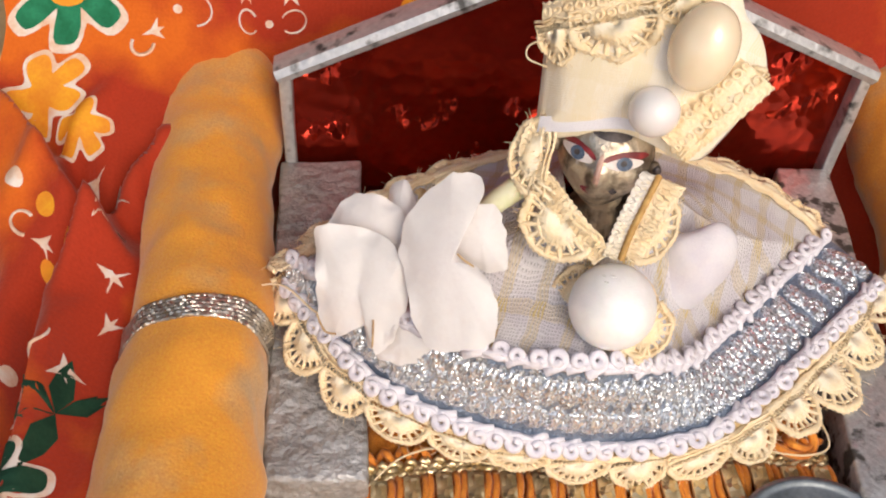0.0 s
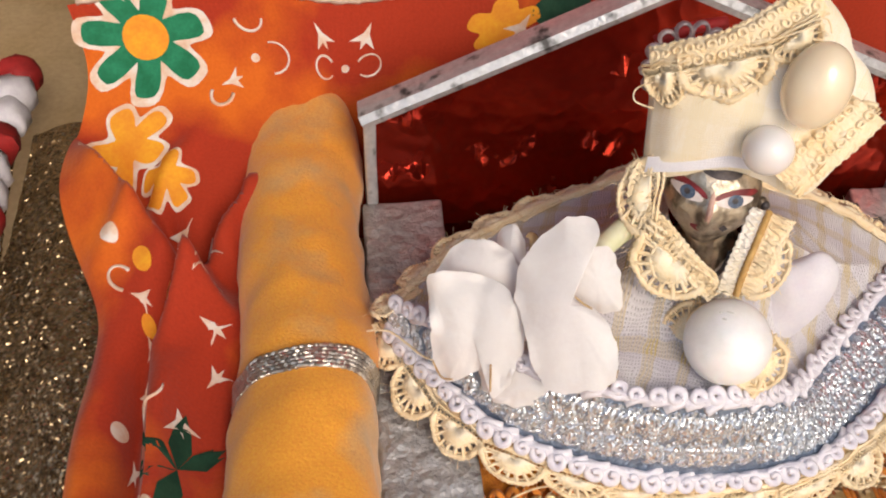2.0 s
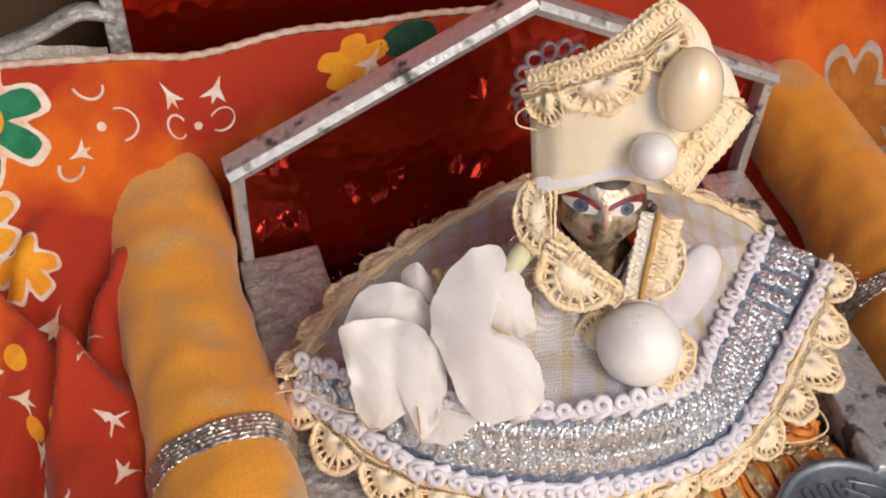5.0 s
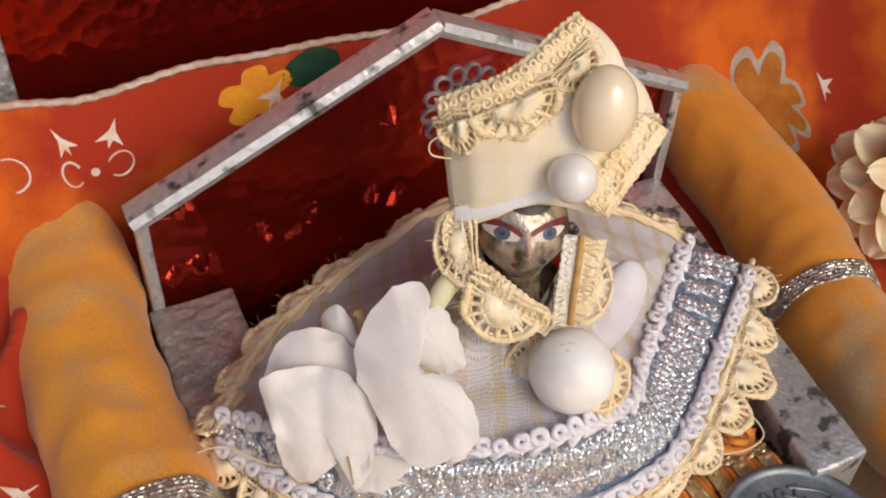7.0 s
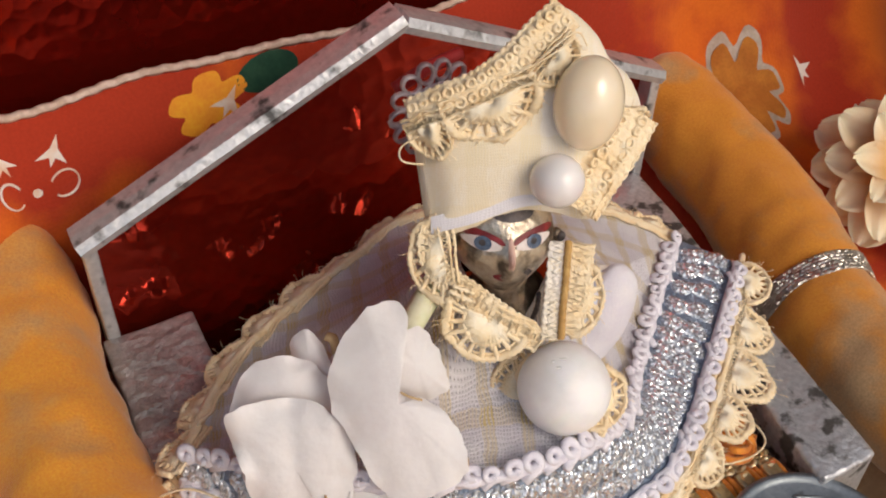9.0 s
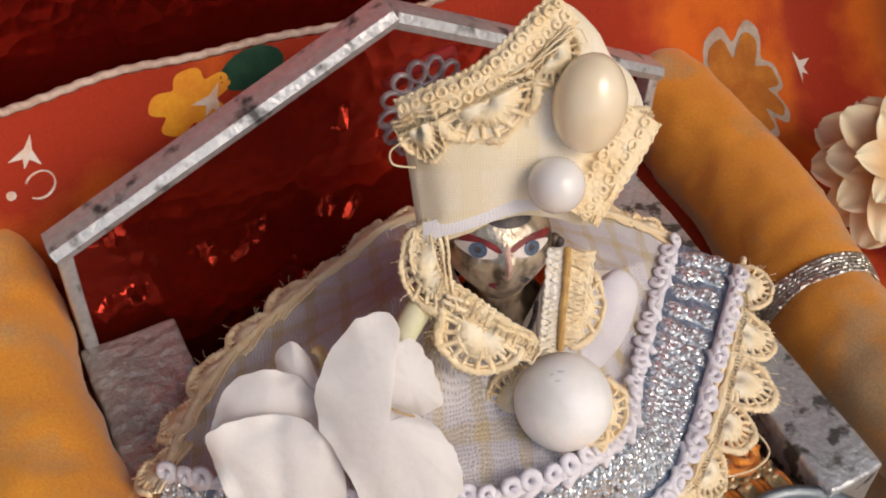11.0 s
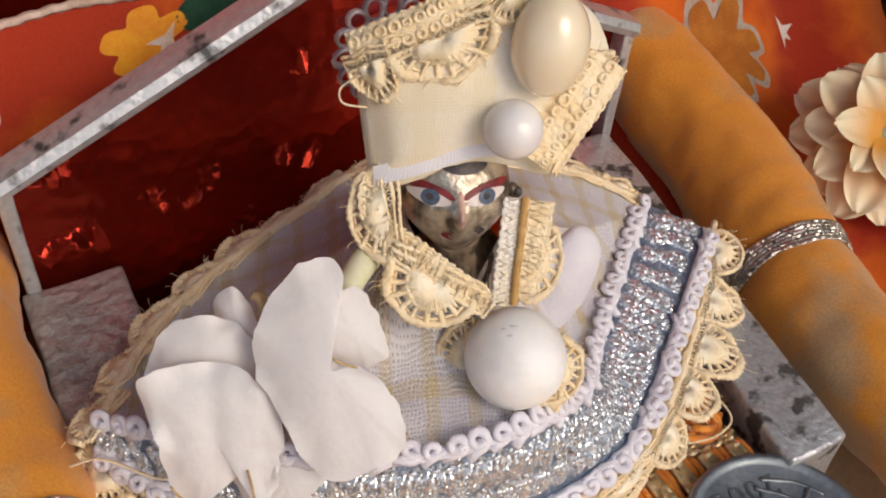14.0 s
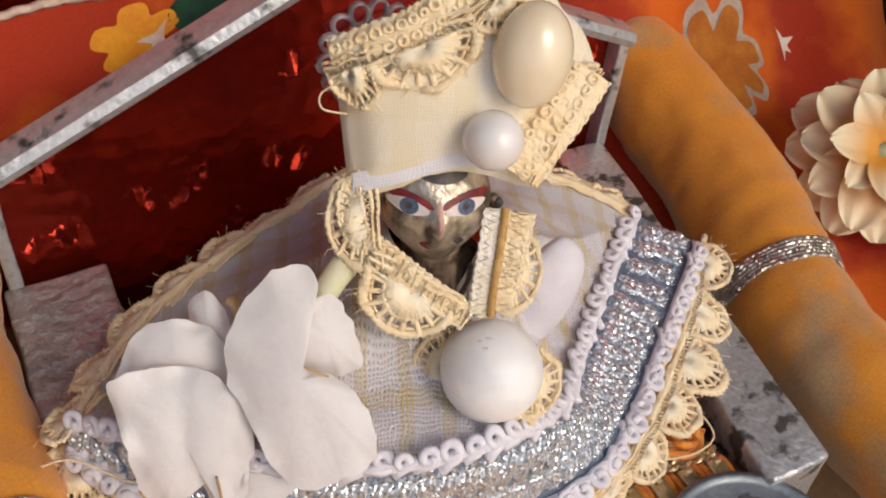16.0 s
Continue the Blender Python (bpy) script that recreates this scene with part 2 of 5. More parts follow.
M_BINDING = shader("gold_brown_binding", (0.62, 0.38, 0.13), 0.6, second=(0.48, 0.27, 0.08), scale=4, fine=20, bump=0.5, bump_scale=14)
M_LACE = shader("cream_lace", (0.95, 0.80, 0.56), 0.7, second=(0.91, 0.70, 0.41), scale=2.5, low=0.42, high=0.72, fine=26, fine_amount=0.35, bump=0.7, bump_scale=11, spec=0.25, sheen=0.1)
M_LACE_PALE = shader("pale_lace_stitches", (0.95, 0.86, 0.68), 0.6, second=(0.93, 0.78, 0.53), scale=3.5, fine=26, fine_amount=0.3, bump=0.3, bump_scale=16, spec=0.35, sheen=0.1)
M_LACE_NET = shader("lace_net", (0.82, 0.66, 0.40), 0.8, second=(0.66, 0.48, 0.24), scale=3, fine=20, fine_amount=0.4, bump=0.8, bump_scale=14, spec=0.2)
M_BRAID = shader("white_braid", (0.80, 0.78, 0.84), 0.65, second=(0.72, 0.69, 0.77), scale=3, fine=20, bump=0.4, bump_scale=18, spec=0.35)
M_GLITTER = glitter("silver_glitter", (0.80, 0.85, 0.91), (0.62, 0.69, 0.78), scale=33, rough=0.22, metal=0.7, tilt=1.6)
M_BAND = glitter("blue_grey_sequin_ground", (0.26, 0.32, 0.42), (0.17, 0.22, 0.31), scale=40, rough=0.35, metal=0.5, tilt=1.1)
M_PEARL = shader("pearl", (0.84, 0.82, 0.82), 0.22, 0.0, second=(0.80, 0.76, 0.78), scale=1.2, fine=5, fine_amount=0.06, coat=0.6, subsurface=0.3)
M_MARBLE = shader("milky_bead", (0.92, 0.92, 0.94), 0.42, 0.0, second=(0.83, 0.83, 0.84), scale=1.6, fine=9, fine_amount=0.16, bump=0.10, bump_scale=5, subsurface=0.5)
M_CHIP = shader("grey_chip", (0.66, 0.66, 0.66), 0.6, second=(0.74, 0.73, 0.72), scale=6, fine=12)
M_CREAM = shader("cream_bead", (0.88, 0.77, 0.59), 0.08, 0.0, second=(0.85, 0.72, 0.53), scale=0.8, fine=5, fine_amount=0.06, coat=1.0, subsurface=0.4)
M_BRASS = shader("aged_brass", (0.66, 0.57, 0.45), 0.3, 0.8, second=(0.16, 0.125, 0.095), scale=2.6, low=0.46, high=0.62, fine=9, fine_amount=0.45, bump=0.3, bump_scale=7, rough2=0.5, detail=7)
M_NOSE = shader("worn_pink_paint", (0.62, 0.40, 0.33), 0.45, second=(0.45, 0.27, 0.22), scale=5, fine=14)
M_EYEWHITE = shader("enamel_white", (0.80, 0.72, 0.70), 0.3, second=(0.7, 0.62, 0.6), scale=4, fine=12)
M_IRIS = shader("enamel_blue_black", (0.07, 0.10, 0.16), 0.25, second=(0.12, 0.155, 0.23), scale=6, fine=12)
M_REDPAINT = shader("enamel_red", (0.28, 0.03, 0.035), 0.4, second=(0.16, 0.018, 0.022), scale=4, fine=12)
M_DARK = shader("blackened_metal", (0.05, 0.045, 0.05), 0.5, 0.4, second=(0.12, 0.1, 0.1), scale=4, fine=12)
M_PETAL = shader("white_petal", (0.82, 0.79, 0.78), 0.5, second=(0.76, 0.71, 0.71), scale=0.7, low=0.45, high=0.7, fine=9, fine_amount=0.14, bump=0.10, bump_scale=9, subsurface=0.25)
M_STEM = shader("green_stem", (0.62, 0.66, 0.38), 0.45, second=(0.72, 0.70, 0.50), scale=1.2, fine=8, subsurface=0.2)
M_BROWN = shader("withered_edge", (0.40, 0.24, 0.11), 0.7, second=(0.55, 0.38, 0.2), scale=4, fine=12)
M_COIN = shader("coin_steel", (0.20, 0.23, 0.25), 0.42, 0.8, second=(0.27, 0.30, 0.32), scale=1.2, fine=10, fine_amount=0.35, bump=0.08, bump_scale=9)
M_ORANGE_YARN = shader("orange_yarn", (0.84, 0.30, 0.03), 0.7, second=(0.66, 0.20, 0.02), scale=3, fine=18, bump=0.6, bump_scale=16, sheen=0.2)
M_GOLD = glitter("gold_thread", (0.88, 0.74, 0.48), (0.62, 0.45, 0.2), scale=10, rough=0.3, metal=0.75, tilt=0.8)
M_SEQUIN = glitter("dull_gold_brocade", (0.46, 0.35, 0.22), (0.22, 0.15, 0.08), scale=15, rough=0.25, metal=0.75, tilt=1.3)
M_DARKWOOD = shader("dark_wood", (0.055, 0.035, 0.025), 0.6, second=(0.09, 0.055, 0.035), scale=0.6, fine=8, bump=0.2, bump_scale=6)
M_TABLE = shader("pale_painted_board", (0.62, 0.46, 0.27), 0.6, second=(0.52, 0.37, 0.2), scale=0.3, fine=6, bump=0.1, bump_scale=6)


def petal_shade(name, root, tip):
    """Petal colour that runs from root to tip along the petal's own length."""
    m = shader(name, tip, 0.55, 0.0, second=tip, fine=8, subsurface=0.2)
    n, ln = m.node_tree.nodes, m.node_tree.links.new
    tc, sp = n.new("ShaderNodeTexCoord"), n.new("ShaderNodeSeparateXYZ")
    ln(tc.outputs["Object"], sp.inputs[0])
    mr, mx = n.new("ShaderNodeMapRange"), n.new("ShaderNodeMix")
    mr.inputs["From Min"].default_value, mr.inputs["From Max"].default_value = 0.6 * U, 1.6 * U
    ln(sp.outputs["Y"], mr.inputs["Value"])
    mx.data_type = "RGBA"
    ln(mr.outputs[0], mx.inputs[0])
    mx.inputs[6].default_value = (*root, 1)
    ln(n["Principled BSDF"].inputs["Base Color"].links[0].from_socket, mx.inputs[7])
    ln(mx.outputs[2], n["Principled BSDF"].inputs["Base Color"])
    return m


M_YPETAL = petal_shade("cream_yellow_petal", (0.74, 0.34, 0.05), (0.88, 0.78, 0.56))
M_RED = shader("red_thread", (0.42, 0.02, 0.02), 0.7, second=(0.3, 0.015, 0.015), scale=2, fine=12)
M_GREYLACE = shader("grey_tinsel_lace", (0.60, 0.54, 0.56), 0.4, 0.3, second=(0.34, 0.28, 0.30), scale=4, fine=14)


# ---- building helpers ----
def vec(*a):
    return Vector(a)


def thing(name, at, label, category, group="", kind=""):
    e = new(name)
    e.empty_display_size = 0.01
    e.location = Vector(at) * U
    return tagged(e, label, category, group, kind)


def part(name, bm, material, parent=None, label="", smooth=True, solid=0.0, crisp=True):
    """Links a bmesh in plan units as one mesh object, under a thing or a part."""
    bmesh.ops.recalc_face_normals(bm, faces=bm.faces)
    for v in bm.verts:
        v.co *= U
    me = bpy.data.meshes.new(name)
    bm.to_mesh(me)
    bm.free()
    for m in (material if isinstance(material, (list, tuple)) else [material]):
        me.materials.append(m)
    if smooth:
        me.polygons.foreach_set("use_smooth", [True] * len(me.polygons))
    ob = new(name, me)
    if solid:
        sol = ob.modifiers.new("thickness", "SOLIDIFY")
        sol.thickness, sol.offset = solid * U, 0
        if crisp:
            ob.modifiers.new("crisp rim", "EDGE_SPLIT").split_angle = radians(55)
    return hang(ob, parent, label)


def hang(ob, parent, label=""):
    if parent:
        ob.parent = parent
        ob.matrix_parent_inverse = Matrix.Translation(-parent.location) if parent.type == "EMPTY" else Matrix()
    return tagged(ob, label)


def piece(name, me, m, parent, label=""):
    """One more object on a shared mesh; m is its pose in plan units."""
    ob = new(name, me)
    hang(ob, parent, label)
    ob.matrix_basis = Matrix.Translation(m.translation * (U - 1)) @ m
    return ob


def shared(name, bm, material, smooth=True):
    bmesh.ops.recalc_face_normals(bm, faces=bm.faces)
    for v in bm.verts:
        v.co *= U
    me = bpy.data.meshes.new(name)
    bm.to_mesh(me)
    bm.free()
    for m in (material if isinstance(material, (list, tuple)) else [material]):
        me.materials.append(m)
    if smooth:
        me.polygons.foreach_set("use_smooth", [True] * len(me.polygons))
    return me


def spline(pts, n, closed=False):
    """n + 1 points of a Catmull-Rom curve through the control points."""
    p = [Vector(q) for q in pts]
    k = len(p)
    out = []
    spans = k if closed else k - 1
    for i in range(n + (0 if closed else 1)):
        s = i * spans / n
        j = min(int(s), spans - 1)
        f = s - j
        if closed:
            a, b, c, d = (p[(j + o) % k] for o in (-1, 0, 1, 2))
        else:
            a, b, c, d = p[max(j - 1, 0)], p[j], p[j + 1], p[min(j + 2, k - 1)]
        out.append(0.5 * (2 * b + (c - a) * f + (2 * a - 5 * b + 4 * c - d) * f * f + (3 * b - a - 3 * c + d) * f ** 3))
    return out


def tube(bm, pts, r, seg=8, closed=False, caps=True, mat=0, flat=1.0, up=(0, 0, 1)):
    """A tube along points; r is a number or one for each point."""
    pts = [Vector(p) for p in pts]
    k = len(pts)
    rings = []
    side_old = None
    for i, p in enumerate(pts):
        a, b = pts[(i - 1) % k if closed else max(i - 1, 0)], pts[(i + 1) % k if closed else min(i + 1, k - 1)]
        t = (b - a).normalized() if (b - a).length > 1e-9 else Vector((0, 0, 1))
        if side_old is None:
            side = t.cross(Vector(up))
            side = side.normalized() if side.length > 1e-4 else t.orthogonal().normalized()
        else:
            side = side_old - t * side_old.dot(t)
            side = side.normalized() if side.length > 1e-6 else t.orthogonal().normalized()
        side_old = side
        w = t.cross(side)
        rr = r[i] if isinstance(r, (list, tuple)) else r
        rings.append([bm.verts.new(p + side * (rr * math.cos(2 * math.pi * j / seg)) + w * (rr * flat * math.sin(2 * math.pi * j / seg))) for j in range(seg)])
    for i in range(k if closed else k - 1):
        a, b = rings[i], rings[(i + 1) % k]
        for j in range(seg):
            f = bm.faces.new((a[j], a[(j + 1) % seg], b[(j + 1) % seg], b[j]))
            f.material_index = mat
    if caps and not closed:
        bm.faces.new(rings[0]).material_index = mat
        bm.faces.new(rings[-1]).material_index = mat
    return rings


def sheet(bm, fn, nu, nv, wrap=False, mat=0, uvscale=None):
    """A grid of faces over fn(u, v), u and v from 0 to 1, with UV in plan units."""
    uv = bm.loops.layers.uv.verify()
    g = [[bm.verts.new(fn(i / nu, j / nv)) for j in range(nv + 1)] for i in range(nu if wrap else nu + 1)]
    lu = sum((g[i + 1][nv // 2].co - g[i][nv // 2].co).length for i in range(len(g) - 1)) if uvscale is None else uvscale[0]
    mid = g[len(g) // 2]
    lv = sum((mid[j + 1].co - mid[j].co).length for j in range(nv)) if uvscale is None else uvscale[1]
    for i in range(nu):
        for j in range(nv):
            q = [(i, j), (i + 1, j), (i + 1, j + 1), (i, j + 1)]
            f = bm.faces.new([g[a % len(g)][b] for a, b in q])
            f.material_index = mat
            for lp, (a, b) in zip(f.loops, q):
                lp[uv].uv = (a / nu * lu, b / nv * lv)
    return g


def ball(bm, c, r, m=None, seg=24, rings=14, mat=0):
    """An ellipsoid with radii r about c, turned by the 3x3 matrix m."""
    m = m or Matrix.Identity(3)
    start = len(bm.verts)
    made = bmesh.ops.create_uvsphere(bm, u_segments=seg, v_segments=rings, radius=1)
    for v in made["verts"]:
        v.co = Vector(c) + m @ Vector((v.co.x * r[0], v.co.y * r[1], v.co.z * r[2]))
    for v in made["verts"]:
        for f in v.link_faces:
            f.material_index = mat
    return made["verts"]


def slab(bm, lo, hi, cuts=8, bevel=0.08, rough=0.03, seed=0.0):
    """A block with rounded, slightly uneven edges."""
    lo, hi = Vector(lo), Vector(hi)
    made = bmesh.ops.create_cube(bm, size=1)
    for v in made["verts"]:
        v.co = Vector([(lo[i] + hi[i]) / 2 + v.co[i] * (hi[i] - lo[i]) for i in range(3)])
    edges = list({e for v in made["verts"] for e in v.link_edges})
    bmesh.ops.bevel(bm, geom=edges, offset=bevel, segments=2, affect="EDGES", profile=0.6)
    bmesh.ops.subdivide_edges(bm, edges=[e for e in bm.edges if e.calc_length() > 0.5], cuts=cuts, use_grid_fill=True)
    for v in bm.verts:
        v.co += noise.noise_vector(v.co * 1.3 + Vector((seed, seed, 0))) * rough


def frame_at(o, x, z):
    """A pose with its x axis along x and its z axis near z."""
    x = Vector(x).normalized()
    y = Vector(z).cross(x).normalized()
    zz = x.cross(y)
    return Matrix((( x.x, y.x, zz.x, o[0]), (x.y, y.y, zz.y, o[1]), (x.z, y.z, zz.z, o[2]), (0, 0, 0, 1)))


# ---- setting ----
bm = bmesh.new()
sheet(bm, lambda u, v: vec(-45 + 100 * u, -40 + 110 * v, -0.6), 10, 10)
tagged(part("ground", bm, M_TABLE), "pale painted wooden shrine shelf under everything", "shelf", kind="structure")
bm = bmesh.new()
slab(bm, (-45, 44, -0.6), (55, 45.5, 60), cuts=4, bevel=0.1, rough=0.05)
tagged(part("wall_north", bm, M_TABLE), "pale yellow painted wall behind the shrine", "wall", kind="structure")

# out-of-view boards, added only to shade the rear and the right side
for nm, lo, hi in (("shade_board_west", (-46, 4, -0.6), (-45, 44, 24)), ("shade_board_east", (23, 11, -0.6), (24, 44, 24)), ("shade_board_top", (-46, 16, 24), (56, 45.5, 25.5))):
    bm = bmesh.new()
    slab(bm, lo, hi, cuts=3, bevel=0.1, rough=0.03)
    tagged(part(nm, bm, M_DARKWOOD), "unseen dark wooden board added to block sky and sun", "board", kind="structure")


# ---- small throne ----
throne = thing("throne", (4.4, 18, -0.6), "small silver-painted throne with a red foil back", "throne")
ARM = ((-2.12, -0.3, 13.85, 2.5), (8.55, 9.86, 13.22, 2.2))
for i, (x0, x1, y0, zt) in enumerate(ARM):
    bm = bmesh.new()
    slab(bm, (x0, y0, -0.6), (x1, 22.1, zt), cuts=10, bevel=0.09, rough=0.05, seed=i * 7.0)
    if i == 1:
        for v in bm.verts:
            v.co.x += 0.12 * (v.co.y - y0)
    part("armrest", bm, M_TIN if i == 0 else M_TIN_WORN, throne, "grey silver-painted block" if i == 0 else "chipped silver-painted block")
bm = bmesh.new()
slab(bm, (-0.35, 12.2, -0.6), (8.62, 22.0, 0.5), cuts=6, bevel=0.06)
part("seat", bm, M_DARKWOOD, throne, "dark wooden seat board")
# foil back inside a bent metal strip
LX, RX, SZ, AX, AZ = -2.0, 11.02, 4.72, 4.4, 7.72
bm = bmesh.new()
vs = [bm.verts.new(p) for p in ((LX, 22.42, 0), (RX, 22.42, 0), (RX, 22.42, SZ + 0.1), (AX, 22.42, AZ + 0.1), (LX, 22.42, SZ + 0.1))]
bm.faces.new(vs)
ext = bmesh.ops.extrude_face_region(bm, geom=bm.faces[:])
for g in ext["geom"]:
    if isinstance(g, bmesh.types.BMVert):
        g.co.y += 0.12
part("back_panel", bm, M_FOIL, throne, "glossy red holographic foil", smooth=False)


def strip(a, b, wide, y0, y1, seed):
    """A flat bar from a to b in the x-z plane; wide is measured outwards."""
    a, b = Vector((a[0], 0, a[1])), Vector((b[0], 0, b[1]))
    d = (b - a).normalized()
    o = Vector((-d.z, 0, d.x)) * wide
    if o.z < 0 and abs(d.x) > 0.1:
        o = -o
    m = bmesh.new()
    n = max(4, int((b - a).length * 2.5))
    rings = []
    for i in range(n + 1):
        p = a.lerp(b, i / n)
        j = [noise.noise(Vector((p.x * 1.4 + k * 5, p.z * 1.4, seed))) * 0.007 for k in range(4)]
        e = 0.05
        q = [p + Vector((0, y0 + j[0], 0)), p + o * 0.5 + Vector((0, y0 - e + j[1], 0)), p + o + Vector((0, y0 + e + j[1], 0)), p + o * 1.06 + Vector((0, (y0 + y1) / 2, j[2])),
             p + o + Vector((0, y1 + j[2], 0)), p + Vector((0, y1, 0))]
        rings.append([m.verts.new(x) for x in q])
    for i in range(n):
        for k in range(6):
            m.faces.new((rings[i][k], rings[i][(k + 1) % 6], rings[i + 1][(k + 1) % 6], rings[i + 1][k]))
    m.faces.new(rings[0])
    m.faces.new(rings[-1])
    return m


for a, b, w, sd in (((LX, SZ), (AX + 0.13, AZ + 0.06), 0.3, 1.0), ((AX, AZ), (RX, SZ), 0.3, 2.0)):
    part("frame_bar", strip(a, b, w, 22.0, 22.62, sd), M_EDGING, throne, "tarnished silver edging", smooth=False)
for x, sd, w in ((LX, 3.0, 0.24), (RX - 0.24, 4.0, 0.24)):
    bm = bmesh.new()
    slab(bm, (x - 0.02, 22.03, 0), (x + w, 22.6, SZ + 0.12), cuts=8, bevel=0.04, rough=0.03, seed=sd)
    part("frame_post", bm, M_EDGING, throne, "tarnished silver edging")

# ---- larger throne behind ----
rear = thing("rear_throne", (4, 26.5, -0.6), "larger red foil throne back with silver edging", "throne")
bm = bmesh.new()
slab(bm, (-3.4, 26.0, -0.6), (16, 26.4, 15), cuts=3, bevel=0.02, rough=0.0)
part("back_panel", bm, M_FOIL_BACK_SHADED, rear, "glossy orange-red foil, colour darkened for shade", smooth=False)
bm = bmesh.new()
slab(bm, (-3.85, 25.75, -0.6), (-3.4, 26.5, 15), cuts=10, bevel=0.06, rough=0.05)
part("frame_post", bm, M_TIN, rear, "silver painted post")
bm = bmesh.new()
tube(bm, spline([(-3.6, 25.9, 6.7), (-4.3, 25.9, 6.9), (-5.2, 25.8, 6.6), (-6.5, 25.7, 6.3), (-8.2, 25.6, 6.3)], 20), 0.28, 10, flat=0.6)
part("side_scroll", bm, M_TIN, rear, "silver painted side bar")
bm = bmesh.new()
slab(bm, (-8.5, 29, -0.6), (-3.9, 30, 15), cuts=4, bevel=0.1, rough=0.05)
tagged(part("shrine_side_board", bm, M_DARKWOOD), "dark brown wooden board behind the thrones", "board")


# ---- printed cloth ----
def smooth(a, b, x):
    t = min(max((x - a) / (b - a), 0), 1)
    return t * t * (3 - 2 * t)


P_LEFT = spline([(0, 25.1, 6.15), (0, 24.75, 5.5), (0, 24.3, 4.7), (0, 23.3, 3.8), (0, 21.9, 3.2), (0, 20, 2.7), (0, 17.3, 2.6), (0, 14, 2.7), (0, 9.5, 2.6)], 80)
P_MID = spline([(0, 25.1, 6.05), (0, 24.8, 5.4), (0, 24.6, 4.7), (0, 24.5, 3.6), (0, 24.4, 2.4), (0, 24.3, 1.2), (0, 24.2, 0.2), (0, 24.0, -0.3), (0, 23.6, -0.5)], 80)
P_RIGHT = spline([(0, 25.6, 6.6), (0, 25.3, 5.4), (0, 24.9, 4.2), (0, 24.2, 2.9), (0, 22.6, 1.7), (0, 20, 0.8), (0, 17.3, 0.4), (0, 14, 0.1), (0, 9.5, 0.0)], 80)
CLOTH_LONG = 17.0


def even(pts):
    """A profile again, with a point every 0.2 along it."""
    out, left = [pts[0].copy()], 0.2
    for a, b in zip(pts, pts[1:]):
        d = (b - a).length
        while left <= d:
            out.append(a.lerp(b, left / d))
            left += 0.2
        left -= d
    return out


P_LEFT, P_MID, P_RIGHT = even(P_LEFT), even(P_MID), even(P_RIGHT)


def down(profile, q):
    f = min(max(q / 0.2, 0), len(profile) - 1.001)
    i = int(f)
    return profile[i].lerp(profile[i + 1], f - i)


CREASE = ((8.0, -6.0), (14.5, -6.2), (17.6, -6.4), (19.6, -5.8), (21.3, -4.8), (30.0, -3.0))


def crease_x(y):
    for (y0, x0), (y1, x1) in zip(CREASE, CREASE[1:]):
        if y <= y1:
            return x0 + (x1 - x0) * max((y - y0) / (y1 - y0), 0)
    return CREASE[-1][1]


def cloth(x, q):
    """The cloth's surface at plan x, q units down from its upper edge."""
    a, b, c = (down(P, q) for P in (P_LEFT, P_MID, P_RIGHT))
    wl, wr = 1 - smooth(-3.4, -2.3, x), smooth(11.3, 12.6, x)
    p = b.lerp(a, wl) if x < 4 else b.lerp(c, wr)
    p.x = x
    lying = smooth(4.5, 8, q)
    if x < 4:
        # trough under the bolster
        p.z -= lying * 1.5 * smooth(-5.0, -4.2, x)
        p.z -= 1.6 * lying * smooth(-8.0, -9.2, x)
        p.x += wl * 0.3 * lying * math.sin(q * 0.7 + 1) + wl * 0.25 * math.sin(q * 1.1)
        p.x += 0.55 * lying * smooth(-6.0, -8.0, x)
        # one fold runs slantwise over the cloth, a second bulges up beside the bolster
        s1 = (p.x + 8.45) * -0.795 + (p.y - 23.35) * -0.607
        t1 = (p.x + 8.45) * 0.607 + (p.y - 23.35) * -0.795
        near = smooth(-0.2, 1.6, t1) * smooth(6.4, 4.6, t1)
        p.z += near * (1.0 * smooth(-0.08, 0.14, s1) * math.exp(-max(s1 - 0.2, 0) / 1.3) - 0.5 * math.exp(-((s1 + 0.35) / 0.3) ** 2))
        s2 = p.x - crease_x(p.y)
        near = smooth(22.6, 21.4, p.y)
        p.z += near * (0.9 * smooth(-0.10, 0.16, s2) * math.exp(-max(s2 - 0.35, 0) / 0.8) - 0.5 * math.exp(-((s2 + 0.3) / 0.3) ** 2))
        p.z += lying * 0.22 * (0.5 - abs(math.sin(1.6 * x + 0.55 * q + 0.5 + 0.6 * math.sin(q * 0.8)))) * smooth(-4.6, -5.4, x)
        # pleats fanning from the upper fold
        s3 = p.x + 6.1 + 0.55 * (22.6 - p.y)
        p.z += 0.3 * smooth(19.6, 21.0, p.y) * smooth(23.6, 22.4, p.y) * math.exp(-(s3 / 0.3) ** 2)
    else:
        p.z -= lying * 0.3 * smooth(15.0, 13.0, x)
        up = smooth(8.6, 12, x) * (1 - smooth(0, 5, q))
        p.z += 4.5 * up
        p.y += 0.6 * up
        p.z += wr * 0.35 * math.sin(x * 1.5 + q * 0.6)
    k = noise.noise_vector(Vector((x * 0.45, q * 0.3, 3.0)))
    p += Vector((0, k.y * 0.25, k.z * 0.25 * (0.4 + lying)))
    p += Vector((0, 0.12 * math.sin(x * 0.9 + 0.5), 0.04 * math.sin(x * 0.8))) * (1 - lying)
    return p


